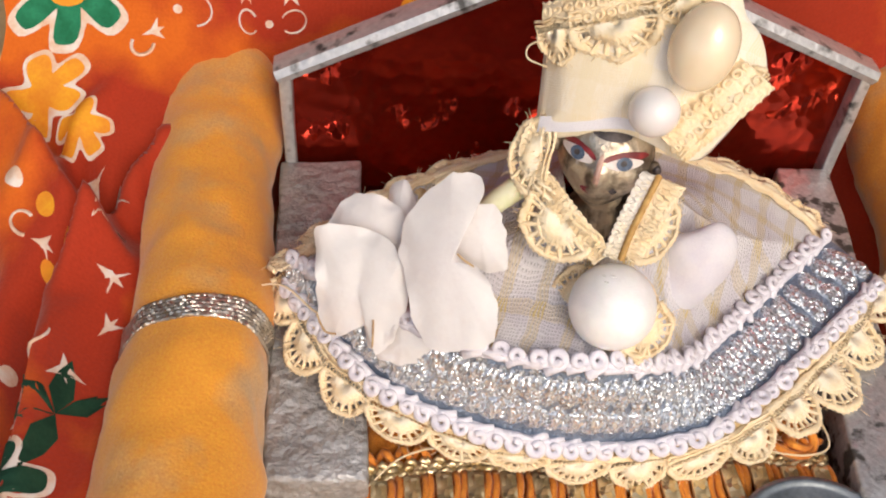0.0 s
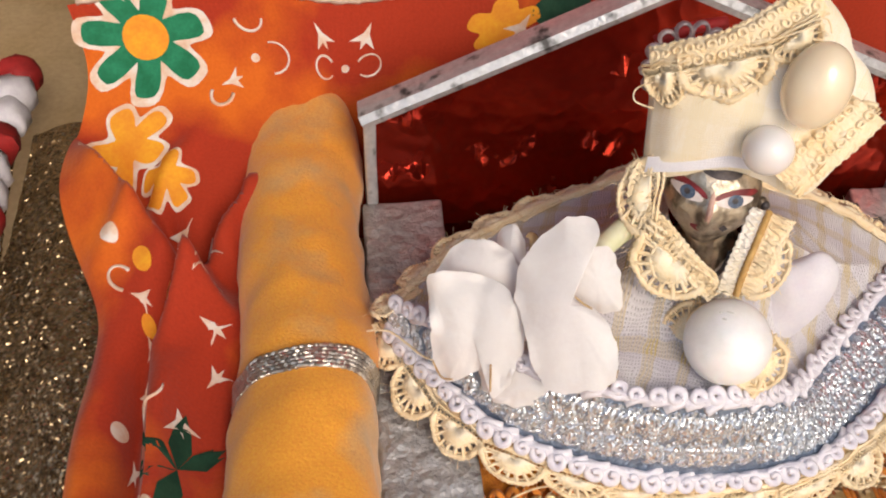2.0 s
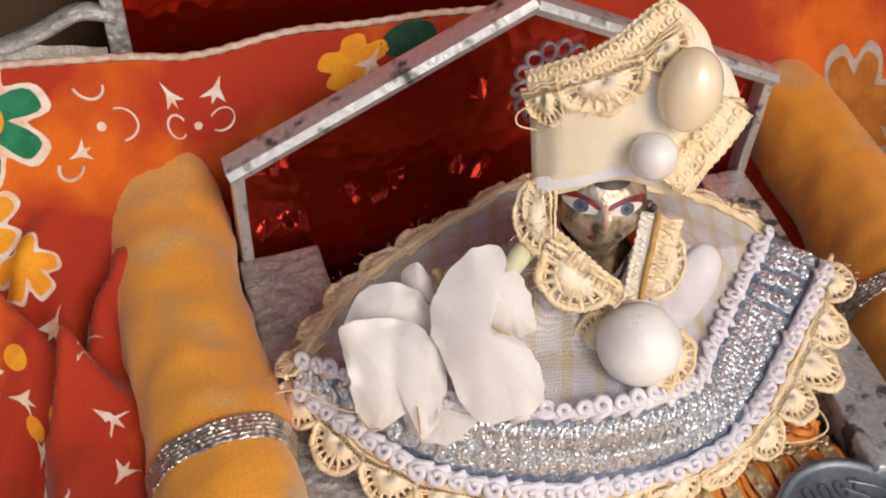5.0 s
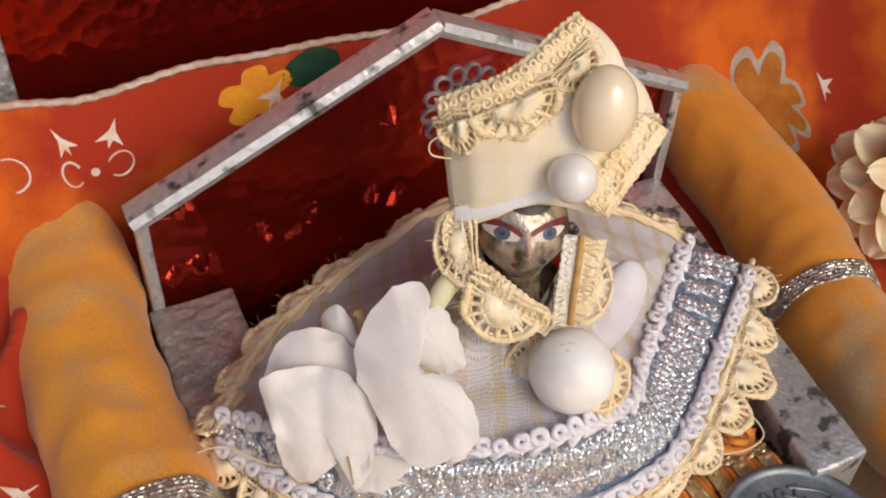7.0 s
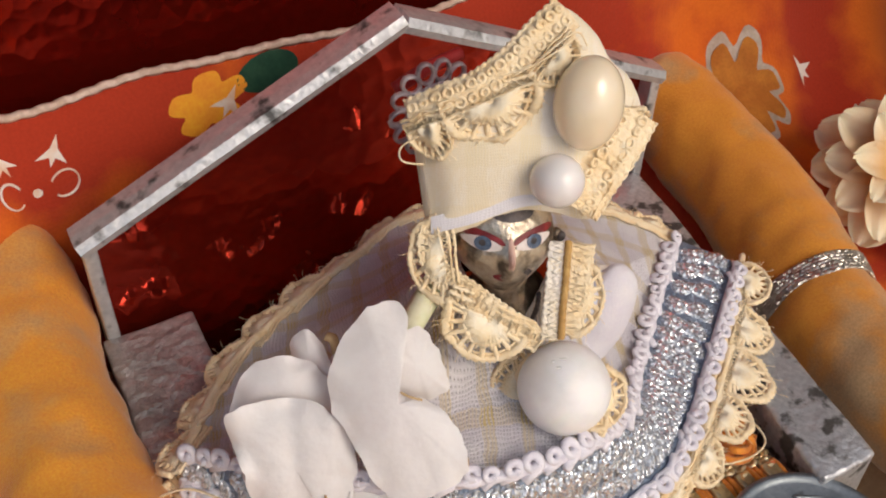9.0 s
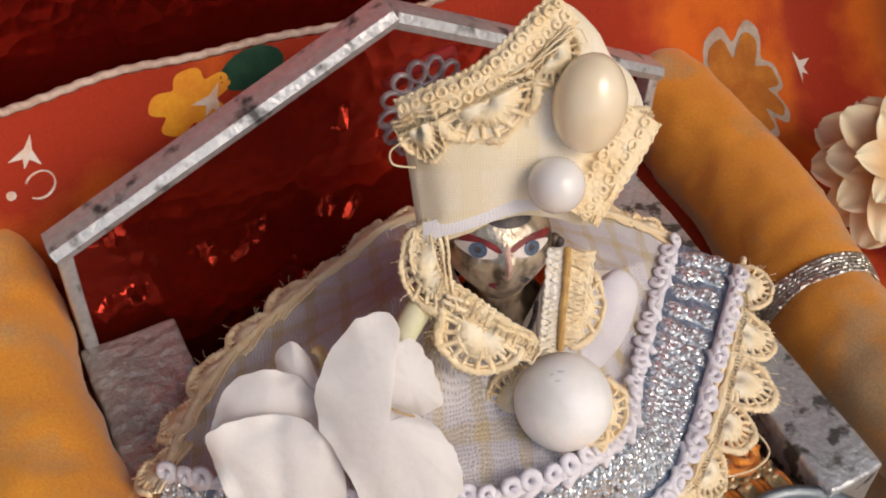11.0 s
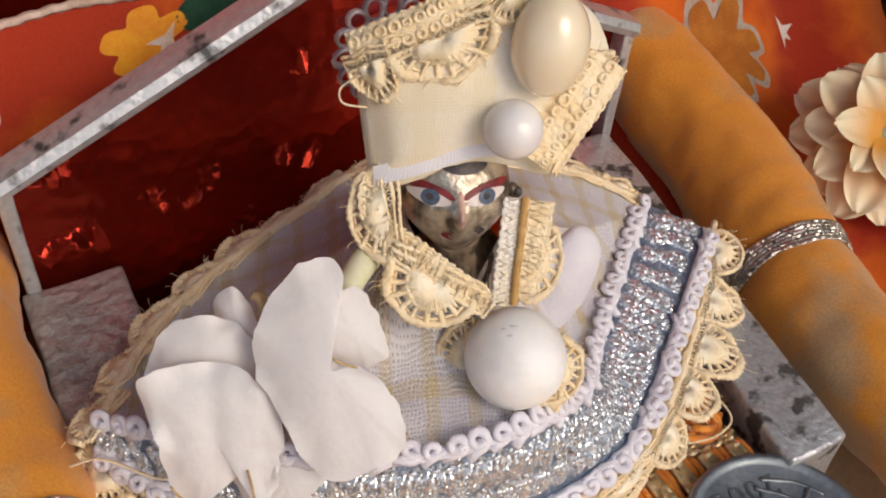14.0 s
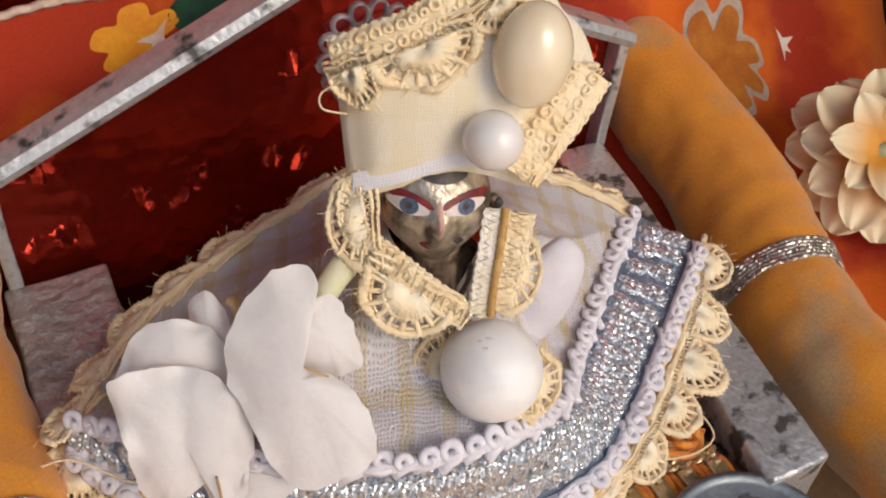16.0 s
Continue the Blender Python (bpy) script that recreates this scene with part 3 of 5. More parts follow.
def cloth_up(x, q):
    e = 0.05
    n = (cloth(x + e, q) - cloth(x - e, q)).cross(cloth(x, q + e) - cloth(x, q - e))
    n.normalize()
    return n if n.y < 0.2 and n.dot(Vector((-0.2, -0.7, 0.7))) > 0 else -n


printed = thing("printed_cloth", (0, 24.6, -0.6), "orange and red printed cotton cloth draped in folds", "cloth")
bm = bmesh.new()
sheet(bm, lambda u, v: cloth(-8.3 + 30 * u, CLOTH_LONG * v), 330, 190, uvscale=(30, CLOTH_LONG))
part("fabric", bm, M_PRINT, printed, solid=0.05)
bm = bmesh.new()
tube(bm, [cloth(-8.1 + 20.0 * i / 160, 0) + vec(0, -0.03, 0.06 + 0.02 * math.sin(i * 1.9)) for i in range(161)], 0.085, 6)
part("edging_cord", bm, M_CORD, printed, "pale twisted cord")


def corner_hem(u, v):
    x = -8.1 + 4.2 * u
    return cloth(x, 0) + vec(0, 0.05 + 0.35 * v, 0.02 + (0.62 * (1 - u) ** 1.2 + 0.03) * v + 0.02 * math.sin(x * 6 + v * 4))


bm = bmesh.new()
sheet(bm, corner_hem, 40, 6)
part("corner_hem", bm, M_HEMGREY, printed, "grey-white woven hem turned over the cloth's corner", solid=0.05)


def decal(name, outline, x0, q0, turn, size, material, lift=0.035, label=""):
    """A flat printed mark that follows the cloth."""
    m = bmesh.new()
    c, s = math.cos(turn), math.sin(turn)
    rim = []
    for a, b in outline:
        rim.append((x0 + size * (c * a - s * b), q0 - size * (s * a + c * b)))
    cx, cq = sum(p[0] for p in rim) / len(rim), sum(p[1] for p in rim) / len(rim)
    rows = []
    steps = 5
    for k in range(1, steps + 1):
        row = []
        for x, q in rim:
            xx, qq = cx + (x - cx) * k / steps, cq + (q - cq) * k / steps
            row.append(m.verts.new(cloth(xx, qq) + cloth_up(xx, qq) * lift))
        rows.append(row)
    mid = m.verts.new(cloth(cx, cq) + cloth_up(cx, cq) * lift)
    n = len(rim)
    for j in range(n):
        m.faces.new((mid, rows[0][j], rows[0][(j + 1) % n]))
        for k in range(steps - 1):
            m.faces.new((rows[k][j], rows[k + 1][j], rows[k + 1][(j + 1) % n], rows[k][(j + 1) % n]))
    return part(name, m, material, printed, label)


def daisy(lobes, deep=0.45, n=84, grow=0.0):
    """A flower outline with broad round lobes and narrow notches."""
    out = []
    for i in range(n):
        t = 2 * math.pi * i / n
        r = 1 + grow - deep * abs(math.sin(lobes * t / 2)) ** 5
        out.append((r * math.cos(t), r * math.sin(t)))
    return out


ARROW = [(0, 0.55), (0.12, 0.1), (0.5, -0.35), (0.1, -0.2), (0, -0.5), (-0.1, -0.2), (-0.5, -0.35), (-0.12, 0.1)]
DISC = [(math.cos(2 * math.pi * i / 20), math.sin(2 * math.pi * i / 20)) for i in range(20)]
LEAF = [(0, 0), (0.16, 0.4), (0.12, 0.75), (0, 1.1), (-0.12, 0.75), (-0.16, 0.4)]


def curl(x0, q0, r, a0, a1):
    """A printed ring stroke."""
    m = bmesh.new()
    pts = [(x0 + r * math.cos(a0 + (a1 - a0) * i / 18), q0 - r * math.sin(a0 + (a1 - a0) * i / 18)) for i in range(19)]
    tube(m, [cloth(x, q) + cloth_up(x, q) * 0.03 for x, q in pts], 0.05, 4, flat=0.4)
    part("printed_curl", m, M_P_WHITE, printed)


def print_flower(x, q, size, lobes, turn, m_in, m_mid=None, m_rim=M_P_WHITE, deep=0.42):
    decal("printed_flower", daisy(lobes, deep, grow=0.1), x, q, turn, size, m_rim, 0.035, "pale outline of a printed flower")
    decal("printed_flower", daisy(lobes, deep * 1.35), x, q, turn, size * 0.96, m_in, 0.06)
    if m_mid:
        decal("printed_flower", DISC, x, q, 0, size * 0.36, m_mid, 0.085)


print_flower(-6.95, 0.95, 1.38, 7, 0.2, M_P_GREEN, M_P_YELLOW)
print_flower(-7.1, 3.3, 0.9, 5, 0.8, M_P_YELLOW)
decal("printed_flower", [(c * 1.05, s * 0.7) for c, s in daisy(5, 0.35)], 1.35, 0.8, 0.35, 0.85, M_P_YELLOW)
decal("printed_arrow", ARROW, 1.75, 0.85, -0.6, 0.7, M_P_WHITE, 0.06)
decal("printed_leaf", [(c * 1.0, s * 0.55) for c, s in DISC], 2.7, 0.45, 0.2, 0.7, M_P_DARK)
print_flower(-6.3, 13.2, 0.85, 5, 0.3, M_P_DARK)
print_flower(15.3, 5.25, 1.35, 8, 0.2, M_P_AMBER, None, M_P_GREY, 0.27)
print_flower(-6.1, 4.35, 0.62, 5, 0.2, M_P_YELLOW)
for a in (-0.9, -0.1, 0.8, 1.9, 3.0):
    decal("printed_leaf", LEAF, -5.75, 11.6, a, 1.15, M_P_DARK)
for x, q, t, s in ((-2.95, 0.8, 0.45, 0.62), (-1.85, 0.8, -0.45, 0.62), (-5.1, 1.9, 2.0, 0.5), (-6.9, 1.7, -1.2, 0.45), (-5.9, 5.4, -0.9, 0.6), (-5.5, 6.4, 2.2, 0.6), (-7.2, 7.4, 1.2, 0.6),
                   (-7.0, 8.3, 2.8, 0.5), (-6.9, 10.9, 0.3, 0.6), (-5.4, 8.4, 1.0, 0.6), (-5.7, 10.6, 0.2, 0.6), (-5.6, 7.3, 0.4, 0.5), (-6.9, 9.2, 1.8, 0.5), (-7.3, 12.2, 0.6, 0.55), (-5.2, 9.4, 2.6, 0.5), (13.3, 0.6, -0.5, 0.7), (14.4, 0.9, 0.6, 0.7), (13.0, 2.0, 2.4, 0.6), (17.8, 4.6, 0.8, 0.7), (15.2, 5.5, 2.2, 0.6), (19.2, 2.0, 1.4, 0.7)):
    decal("printed_arrow", ARROW, x, q, t, s, M_P_WHITE)
for x, q, s in ((-7.5, 6.0, 0.2), (-6.7, 8.6, 0.22), (-7.4, 10.2, 0.2), (-6.9, 6.6, 0.26), (-7.1, 7.9, 0.22), (-6.4, 7.7, 0.24), (-6.7, 9.6, 0.14), (-2.35, 1.5, 0.1), (-4.6, 1.4, 0.1), (14.0, 1.9, 0.14)):
    decal("printed_dot", DISC, x, q, 0, s, M_P_YELLOW if s > 0.2 else M_P_WHITE)
for x, q, r, a0, a1 in ((-2.95, 1.5, 0.28, 0.6, 5.6), (-1.8, 1.5, 0.28, -2.4, 2.6), (-4.6, 0.5, 0.3, 3.3, 6.2), (-4.2, 1.4, 0.35, -1.5, 1.8), (-7.6, 6.9, 0.3, 0.5, 4.5), (-6.3, 10.0, 0.3, 3.2, 6.4), (-5.3, 2.2, 0.25, 2.8, 6.4)):
    curl(x, q, r, a0, a1)


# ---- bolsters ----
def bolster(axis, radii, band_at, seed, label, velvet):
    """A stuffed velvet roll along an axis, with a silver ribbon tied round it."""
    pts = spline(axis, 120)
    rad = [r.x for r in spline([(r, 0, 0) for r in radii], 120)]
    t = thing("bolster", (pts[30].x, pts[30].y, pts[30].z - rad[30]), label, "bolster", "bolsters beside the throne")
    m = bmesh.new()
    g = tube(m, pts, rad, 56)
    for i, ring in enumerate(g):
        e = min(i / 7.0, 1.0)
        for v in ring:
            c = pts[i]
            d = v.co - c
            w = 1 + 0.12 * noise.noise(v.co * 0.5 + Vector((seed, 0, 0))) + 0.05 * noise.noise(v.co * 1.5 + Vector((0, seed, 0))) + 0.018 * noise.noise(v.co * 4)
            w += 0.05 * math.sin(v.co.x * 2 + v.co.y * 2.4) * (1 - smooth(0, 38, i))
            pinch = 1 - 0.05 * math.exp(-((pts[i].y - band_at) / 0.35) ** 2)
            v.co = c + d * w * pinch * (0.70 + 0.30 * math.sin(e * math.pi / 2))
    part("roll", m, velvet, t)
    k = min(range(2, 119), key=lambda i: abs(pts[i].y - band_at))
    m = bmesh.new()
    d = (pts[k + 1] - pts[k - 1]).normalized()
    side, up = d.cross(Vector((0, 0, 1))).normalized(), None
    up = side.cross(d)

    def wrap(u, v):
        a = 2 * math.pi * u
        base = pts[k] + d * ((v - 0.5) * 0.52 + 0.08 * math.sin(a + 0.6) + 0.02 * math.sin(5 * a))
        o = side * math.cos(a) + up * math.sin(a)
        w = 1 + 0.12 * noise.noise((base + o * rad[k]) * 0.5 + Vector((seed, 0, 0))) + 0.05 * noise.noise((base + o * rad[k]) * 1.5 + Vector((0, seed, 0)))
        ridge = 0.03 * abs(math.sin(v * math.pi * 6)) + 0.012 * math.sin(u * 420 + v * 20)
        return base + o * (rad[k] * w * 0.965 + 0.03 + ridge)
    sheet(m, wrap, 260, 24, wrap=True)
    part("ribbon", m, M_RIBBON, t, "woven silver ribbon", solid=0.04, crisp=False)
    return t


bolster([(-3.4, 24.6, 3.0), (-3.45, 23.2, 2.88), (-3.5, 20, 2.75), (-3.45, 17, 2.75), (-3.4, 14, 2.7), (-3.35, 9.5, 2.7)], [1.3, 1.36, 1.3, 1.37, 1.4, 1.4], 16.55, 3.0,
        "orange velvet bolster with silver ribbon, stained and worn", M_VELVET)
bolster([(12.95, 24.8, 2.75), (13.2, 23.4, 2.25), (13.45, 21.2, 1.7), (12.95, 18.9, 1.5), (12.35, 17, 1.4), (12.1, 14.5, 1.4), (12, 9, 1.4)], [1.1, 1.35, 1.45, 1.4, 1.36, 1.35, 1.3], 17.2, 8.0,
        "orange velvet bolster with silver ribbon, darker with stains", M_VELVET_STAINED)


# ---- figurine: one plain brass shape ----
S_ = Vector((0.925, -0.381, 0.0))            # across the face
N_ = Vector((-0.344, -0.834, 0.423)).normalized()   # out of the face
W_ = N_.cross(S_).normalized()               # up the face
V_ = Vector((-0.43, -0.60, 0.67)).normalized()
P0 = Vector((3.51, 16.75, 7.18))


def on_face(a, b, d=0.0):
    """A place by width, height and depth before the plane of the face."""
    return P0 + S_ * a + W_ * b + V_ * (d / V_.dot(N_))


HEAD = P0 - N_ * 0.62 - W_ * 0.02


def face_skin(a, b, out=0.0):
    r = max(0.0, 1 - (a / 0.80) ** 2 - ((b + 0.02) / 0.92) ** 2)
    nose = 0.22 * math.exp(-(a / 0.09) ** 2 - ((b + 0.22) / 0.2) ** 2)
    return HEAD + S_ * a + W_ * (b + 0.02) + N_ * (0.72 * math.sqrt(r) + nose + out)


bm = bmesh.new()
R3 = Matrix((S_, N_, W_)).transposed()
ball(bm, HEAD, (0.80, 0.72, 0.92), R3, 40, 26)
for v in bm.verts:
    d = v.co - HEAD
    a, b, c = d.dot(S_), d.dot(W_), d.dot(N_)
    if c > 0:
        v.co += N_ * 0.22 * math.exp(-(a / 0.09) ** 2 - ((b + 0.22) / 0.2) ** 2)
        v.co += N_ * 0.05 * math.exp(-(a / 0.22) ** 2 - ((b + 0.52) / 0.1) ** 2)
        v.co -= N_ * 0.05 * math.exp(-((abs(a) - 0.4) / 0.2) ** 2 - ((b - 0.02) / 0.14) ** 2)
    if b < -0.2:
        v.co -= S_ * a * 0.35 * smooth(0.2, 0.95, -b)
# neck, chest and seated body under the dress
tube(bm, [HEAD - W_ * 0.5 - N_ * 0.1, vec(3.85, 17.25, 6.0), vec(3.9, 17.2, 5.4), vec(4.0, 17.4, 3.6), vec(4.1, 17.6, 1.0)], [0.42, 0.42, 0.8, 1.15, 1.3], 20)
# painted marks, laid on the metal


def mark(fn, n, mat, out, rows=4):
    c = fn(None)
    mid = bm.verts.new(face_skin(c[0], c[1], out))
    old = None
    for k in range(1, rows + 1):
        row = []
        for i in range(n):
            a, b = fn(2 * math.pi * i / n)
            row.append(bm.verts.new(face_skin(c[0] + (a - c[0]) * k / rows, c[1] + (b - c[1]) * k / rows, out)))
        for i in range(n):
            f = bm.faces.new((mid, row[i], row[(i + 1) % n]) if old is None else (old[i], row[i], row[(i + 1) % n], old[(i + 1) % n]))
            f.material_index = mat
        old = row


for sx in (-1, 1):
    cx, cy = 0.39 * sx - 0.03, 0.03
    mark(lambda t: (cx, cy + 0.07) if t is None else (cx + 0.34 * math.cos(t), cy + 0.07 + 0.09 * math.cos(t) * sx + 0.13 * math.sin(t) * (1 if math.sin(t) > 0 else 0.2)), 26, 3, 0.012)
    mark(lambda t: (cx, cy) if t is None else (cx + 0.29 * math.cos(t), cy + 0.06 * math.cos(t) * sx + 0.115 * math.sin(t) * (1 - 0.3 * abs(math.cos(t)))), 26, 1, 0.024)
    mark(lambda t: (cx + 0.01, cy + 0.01) if t is None else (cx + 0.01 + 0.125 * math.cos(t), cy + 0.01 + 0.115 * math.sin(t)), 18, 2, 0.036)
    mark(lambda t: (cx, cy + 0.02) if t is None else (cx + 0.05 * math.cos(t), cy + 0.02 + 0.05 * math.sin(t)), 12, 4, 0.042)
mark(lambda t: (-0.05, -0.53) if t is None else (-0.05 + 0.2 * math.cos(t), -0.53 + 0.065 * math.sin(t) + 0.02 * math.cos(2 * t)), 18, 3, 0.02)
mark(lambda t: (0.0, -0.16) if t is None else (0.055 * math.cos(t), -0.16 + 0.30 * math.sin(t)), 20, 5, 0.012)
mark(lambda t: (0.29, -0.47) if t is None else (0.29 + 0.08 * math.cos(t), -0.47 + 0.07 * math.sin(t)), 4, 4, 0.03)
mark(lambda t: (0.05, 0.48) if t is None else (0.05 + 0.34 * math.cos(t), 0.48 + 0.14 * math.sin(t)), 18, 4, 0.008)
for sx in (-1, 1):
    ball(bm, HEAD + S_ * 0.82 * sx + N_ * 0.12 - W_ * 0.02, (0.11, 0.11, 0.13), None, 12, 8, 0)
    ball(bm, HEAD + S_ * 0.88 * sx + N_ * 0.18 - W_ * 0.03, (0.08, 0.08, 0.09), None, 12, 8, 4)
statue = part("figurine", bm, [M_BRASS, M_EYEWHITE, M_IRIS, M_REDPAINT, M_DARK, M_NOSE])
tagged(statue, "small aged brass figurine with painted eyes, dressed in white", "figurine")

# ---- necklace ----
necklace = thing("necklace", tuple(vec(3.6, 16.4, 5.9)), "thin dark metal chain round the figurine's neck", "necklace")
bm = bmesh.new()
ring = [(0.05 + 0.42 * math.cos(t), -0.85 - 0.62 * math.sin(t)) for t in [math.pi * i / 30 for i in range(31)]]
for a, b in ring:
    ball(bm, on_face(a, b, -0.32 + 0.1 * (-0.85 - b)), (0.045, 0.045, 0.045), None, 8, 6)
part("chain", bm, M_DARK, necklace)


# ---- lace, braid and sequin pieces, one mesh for each kind ----
def scallop_mesh(seed):
    """One lace scallop: a strip, a solid fan, spokes and a corded rim. 1 wide, outwards along y."""
    m = bmesh.new()
    arc = [math.pi * i / 14 for i in range(15)]
    fine = [math.pi * i / 44 for i in range(45)]
    tube(m, [(0.49 * math.cos(t), 0.52 * math.sin(t), 0.02 * math.sin(5 * t)) for t in fine], [0.046 + 0.02 * (i % 2) for i in range(45)], 6)
    tube(m, [(0.42 * math.cos(t), 0.44 * math.sin(t), 0.01) for t in fine], 0.018, 4)
    tube(m, [(0.29 * math.cos(t), 0.30 * math.sin(t), 0.02) for t in arc], 0.035, 5)
    for i in range(9):
        t = math.pi * (i + 0.5) / 9
        tube(m, [(0.27 * math.cos(t), 0.28 * math.sin(t), 0.02), (0.5 * math.cos(t), 0.53 * math.sin(t), 0.01)], 0.034, 5, caps=False)
    c = m.verts.new((0, 0, 0.05))
    row = [m.verts.new((0.27 * math.cos(t), 0.28 * math.sin(t), 0.015 + 0.03 * (i % 2))) for i, t in enumerate(fine)]
    for i in range(44):
        m.faces.new((c, row[i], row[i + 1])).material_index = 1
    stitch = random.Random(seed + 40)
    for i in range(36):
        t = math.pi * (i + 0.5) / 36
        r = stitch.uniform(0.29, 0.37)
        tube(m, [(0.04 * math.cos(t), 0.04 * math.sin(t), 0.05), (0.16 * math.cos(t), 0.17 * math.sin(t), 0.065), (r * math.cos(t), r * 1.02 * math.sin(t), 0.03)], 0.017, 5, mat=1)
    for y in (0.0, -0.12, -0.2):
        tube(m, [(-0.52 + 1.04 * i / 30, y + 0.012 * (i % 2), 0.03) for i in range(31)], [0.022 + 0.012 * (i % 2) for i in range(31)], 5)
    tube(m, [(-0.52 + 1.04 * i / 30, -0.06 + 0.05 * (1 if i % 2 else -1), 0.03) for i in range(31)], 0.022, 4)
    fz = random.Random(seed)
    for _ in range(9):
        t, l = fz.uniform(0.05, 0.95) * math.pi, fz.uniform(0.06, 0.16)
        p = Vector((0.48 * math.cos(t), 0.5 * math.sin(t), 0.02))
        q = p + Vector((math.cos(t) * l + fz.uniform(-0.1, 0.1), math.sin(t) * l + fz.uniform(-0.1, 0.1), fz.uniform(-0.02, 0.08)))
        tube(m, [p, p.lerp(q, 0.5) + Vector((fz.uniform(-0.03, 0.03), fz.uniform(-0.03, 0.03), 0.02)), q], 0.0045, 3, caps=False)
    for v in m.verts:
        v.co += noise.noise_vector(v.co * 3.1 + Vector((seed * 3.3, 0, 0))) * 0.045 + noise.noise_vector(v.co * 11 + Vector((seed, 0, 0))) * 0.014
    return shared("lace_scallop", m, [M_LACE, M_LACE_PALE])


def loop_mesh():
    """One curl of gimp braid: a cord that turns once round."""
    m = bmesh.new()
    pts = []
    for i in range(17):
        t = -0.6 * math.pi + 2.25 * math.pi * i / 16
        r = 0.15 - 0.0052 * i
        pts.append((r * math.cos(t), r * math.sin(t) + 0.1, 0.03 + 0.004 * i))
    tube(m, [(-0.24, -0.07, 0.02)] + pts + [(0.06, 0.06, 0.10)], 0.078, 7, flat=0.8)
    return shared("braid_loop", m, M_BRAID)


def tile_mesh(seed):
    """A puffed leaf of glued glitter with a crumbly surface."""
    m = bmesh.new()
    n, old = 14, None
    top = m.verts.new((0.02, 0, 0.11))
    for k in range(1, 5):
        row = []
        for i in range(n):
            t = 2 * math.pi * i / n
            r = (0.235 + 0.03 * math.cos(3 * t + 0.4)) * k / 4
            p = Vector((r * math.cos(t), r * math.sin(t) * (1.15 if math.sin(t) > 0 else 0.9), 0.11 * (1 - (k / 4) ** 3)))
            row.append(m.verts.new(p + noise.noise_vector(p * 17 + Vector((seed, 0, 0))) * 0.022))
        for i in range(n):
            j = (i + 1) % n
            m.faces.new((top, row[i], row[j]) if old is None else (old[i], row[i], row[j], old[j]))
        old = row
    return shared("sequin_tile", m, M_GLITTER, smooth=False)


SCALLOPS, LOOP, TILE = [scallop_mesh(k) for k in range(5)], loop_mesh(), [tile_mesh(k * 3.7) for k in range(3)]
pick = random.Random(11)

# ---- dress ----
dress = thing("dress", (4.2, 17.6, 0.5), "white gauze dress with silver band, braid and cream lace", "dress")
UPPER = [(-1.6, 17.9, 3.7), (-0.6, 16.6, 4.25), (0.7, 15.4, 4.6), (2.1, 14.75, 4.65), (3.6, 14.55, 4.6), (5.2, 15.2, 3.75), (6.4, 16.3, 3.0), (7.95, 17.7, 2.8), (9.6, 19.1, 2.85)]
LOWER = [(-1.75, 17.7, 3.35), (-0.85, 16.4, 3.25), (0.2, 15.2, 3.15), (1.9, 14.45, 2.95), (3.85, 14.35, 2.5), (5.7, 14.5, 2.6), (6.9, 15.2, 2.55), (8.3, 16.3, 2.55), (10.35, 17.95, 2.8)]
HEM = [(-2.2, 18.2, 2.95), (-1.95, 16.7, 2.85), (-0.6, 15.0, 2.7), (1.6, 14.15, 2.4), (4.3, 14.0, 1.75), (6.2, 14.05, 1.9), (7.6, 14.5, 2.05), (9.75, 16.1, 2.3), (11.1, 18.3, 3.0)]
BACK = [(9.6, 19.1, 2.85), (8.45, 20.05, 3.3), (7.2, 20.75, 3.5), (5.6, 21.3, 3.6), (4.1, 21.5, 3.6), (2.8, 21.0, 3.55), (0.9, 20.2, 3.5), (-0.5, 19.3, 3.5), (-1.6, 17.9, 3.7)]
NA = 96
up_c, low_c, hem_c, back_c = (spline(p, NA) for p in (UPPER, LOWER, HEM, BACK))
around = up_c[:-1] + back_c[:-1]


def skirt(u, v):
    i = u * len(around)
    j = int(i) % len(around)
    q = around[j].lerp(around[(j + 1) % len(around)], i - int(i))
    t = math.atan2(q.y - 17.3, q.x - 3.9)
    neck = Vector((3.85 + 0.75 * math.cos(t), 17.3 + 0.7 * math.sin(t), 6.3))
    front = max(0.0, -0.38 * math.cos(t) - 0.92 * math.sin(t))
    neck.z -= 1.0 * front ** 4
    p = neck.lerp(q, v)
    p.z = q.z + (neck.z - q.z) * (1 - v) ** 1.75
    k = math.sin(t * 9 + 2 * math.sin(t * 2)) * 0.07 * math.sin(math.pi * min(v * 1.1, 1))
    p.z += k + 0.08 * noise.noise(p * 0.9) * v
    return p


bm = bmesh.new()
sheet(bm, skirt, 192, 28, wrap=True, uvscale=(22, 7))
uvl = bm.loops.layers.uv.verify()
for f in bm.faces:
    for lp in f.loops:
        lp[uvl].uv = (lp.vert.co.x * 0.93 - lp.vert.co.y * 0.38, lp.vert.co.y * 0.9 + lp.vert.co.x * 0.3 - lp.vert.co.z * 0.5)
part("skirt", bm, M_GAUZE, dress, "thin white cotton with yellow woven stripes", solid=0.03)


def band(u, v):
    f = u * NA
    i = min(int(f), NA - 1)
    a, b = up_c[i].lerp(up_c[i + 1], f - i), low_c[i].lerp(low_c[i + 1], f - i)
    p = a.lerp(b, v)
    p += V_ * 0.10 * math.sin(math.pi * v)
    return p


def flare(u, v):
    f = u * NA
    i = min(int(f), NA - 1)
    a, b = low_c[i].lerp(low_c[i + 1], f - i), hem_c[i].lerp(hem_c[i + 1], f - i)
    return a.lerp(b, v)


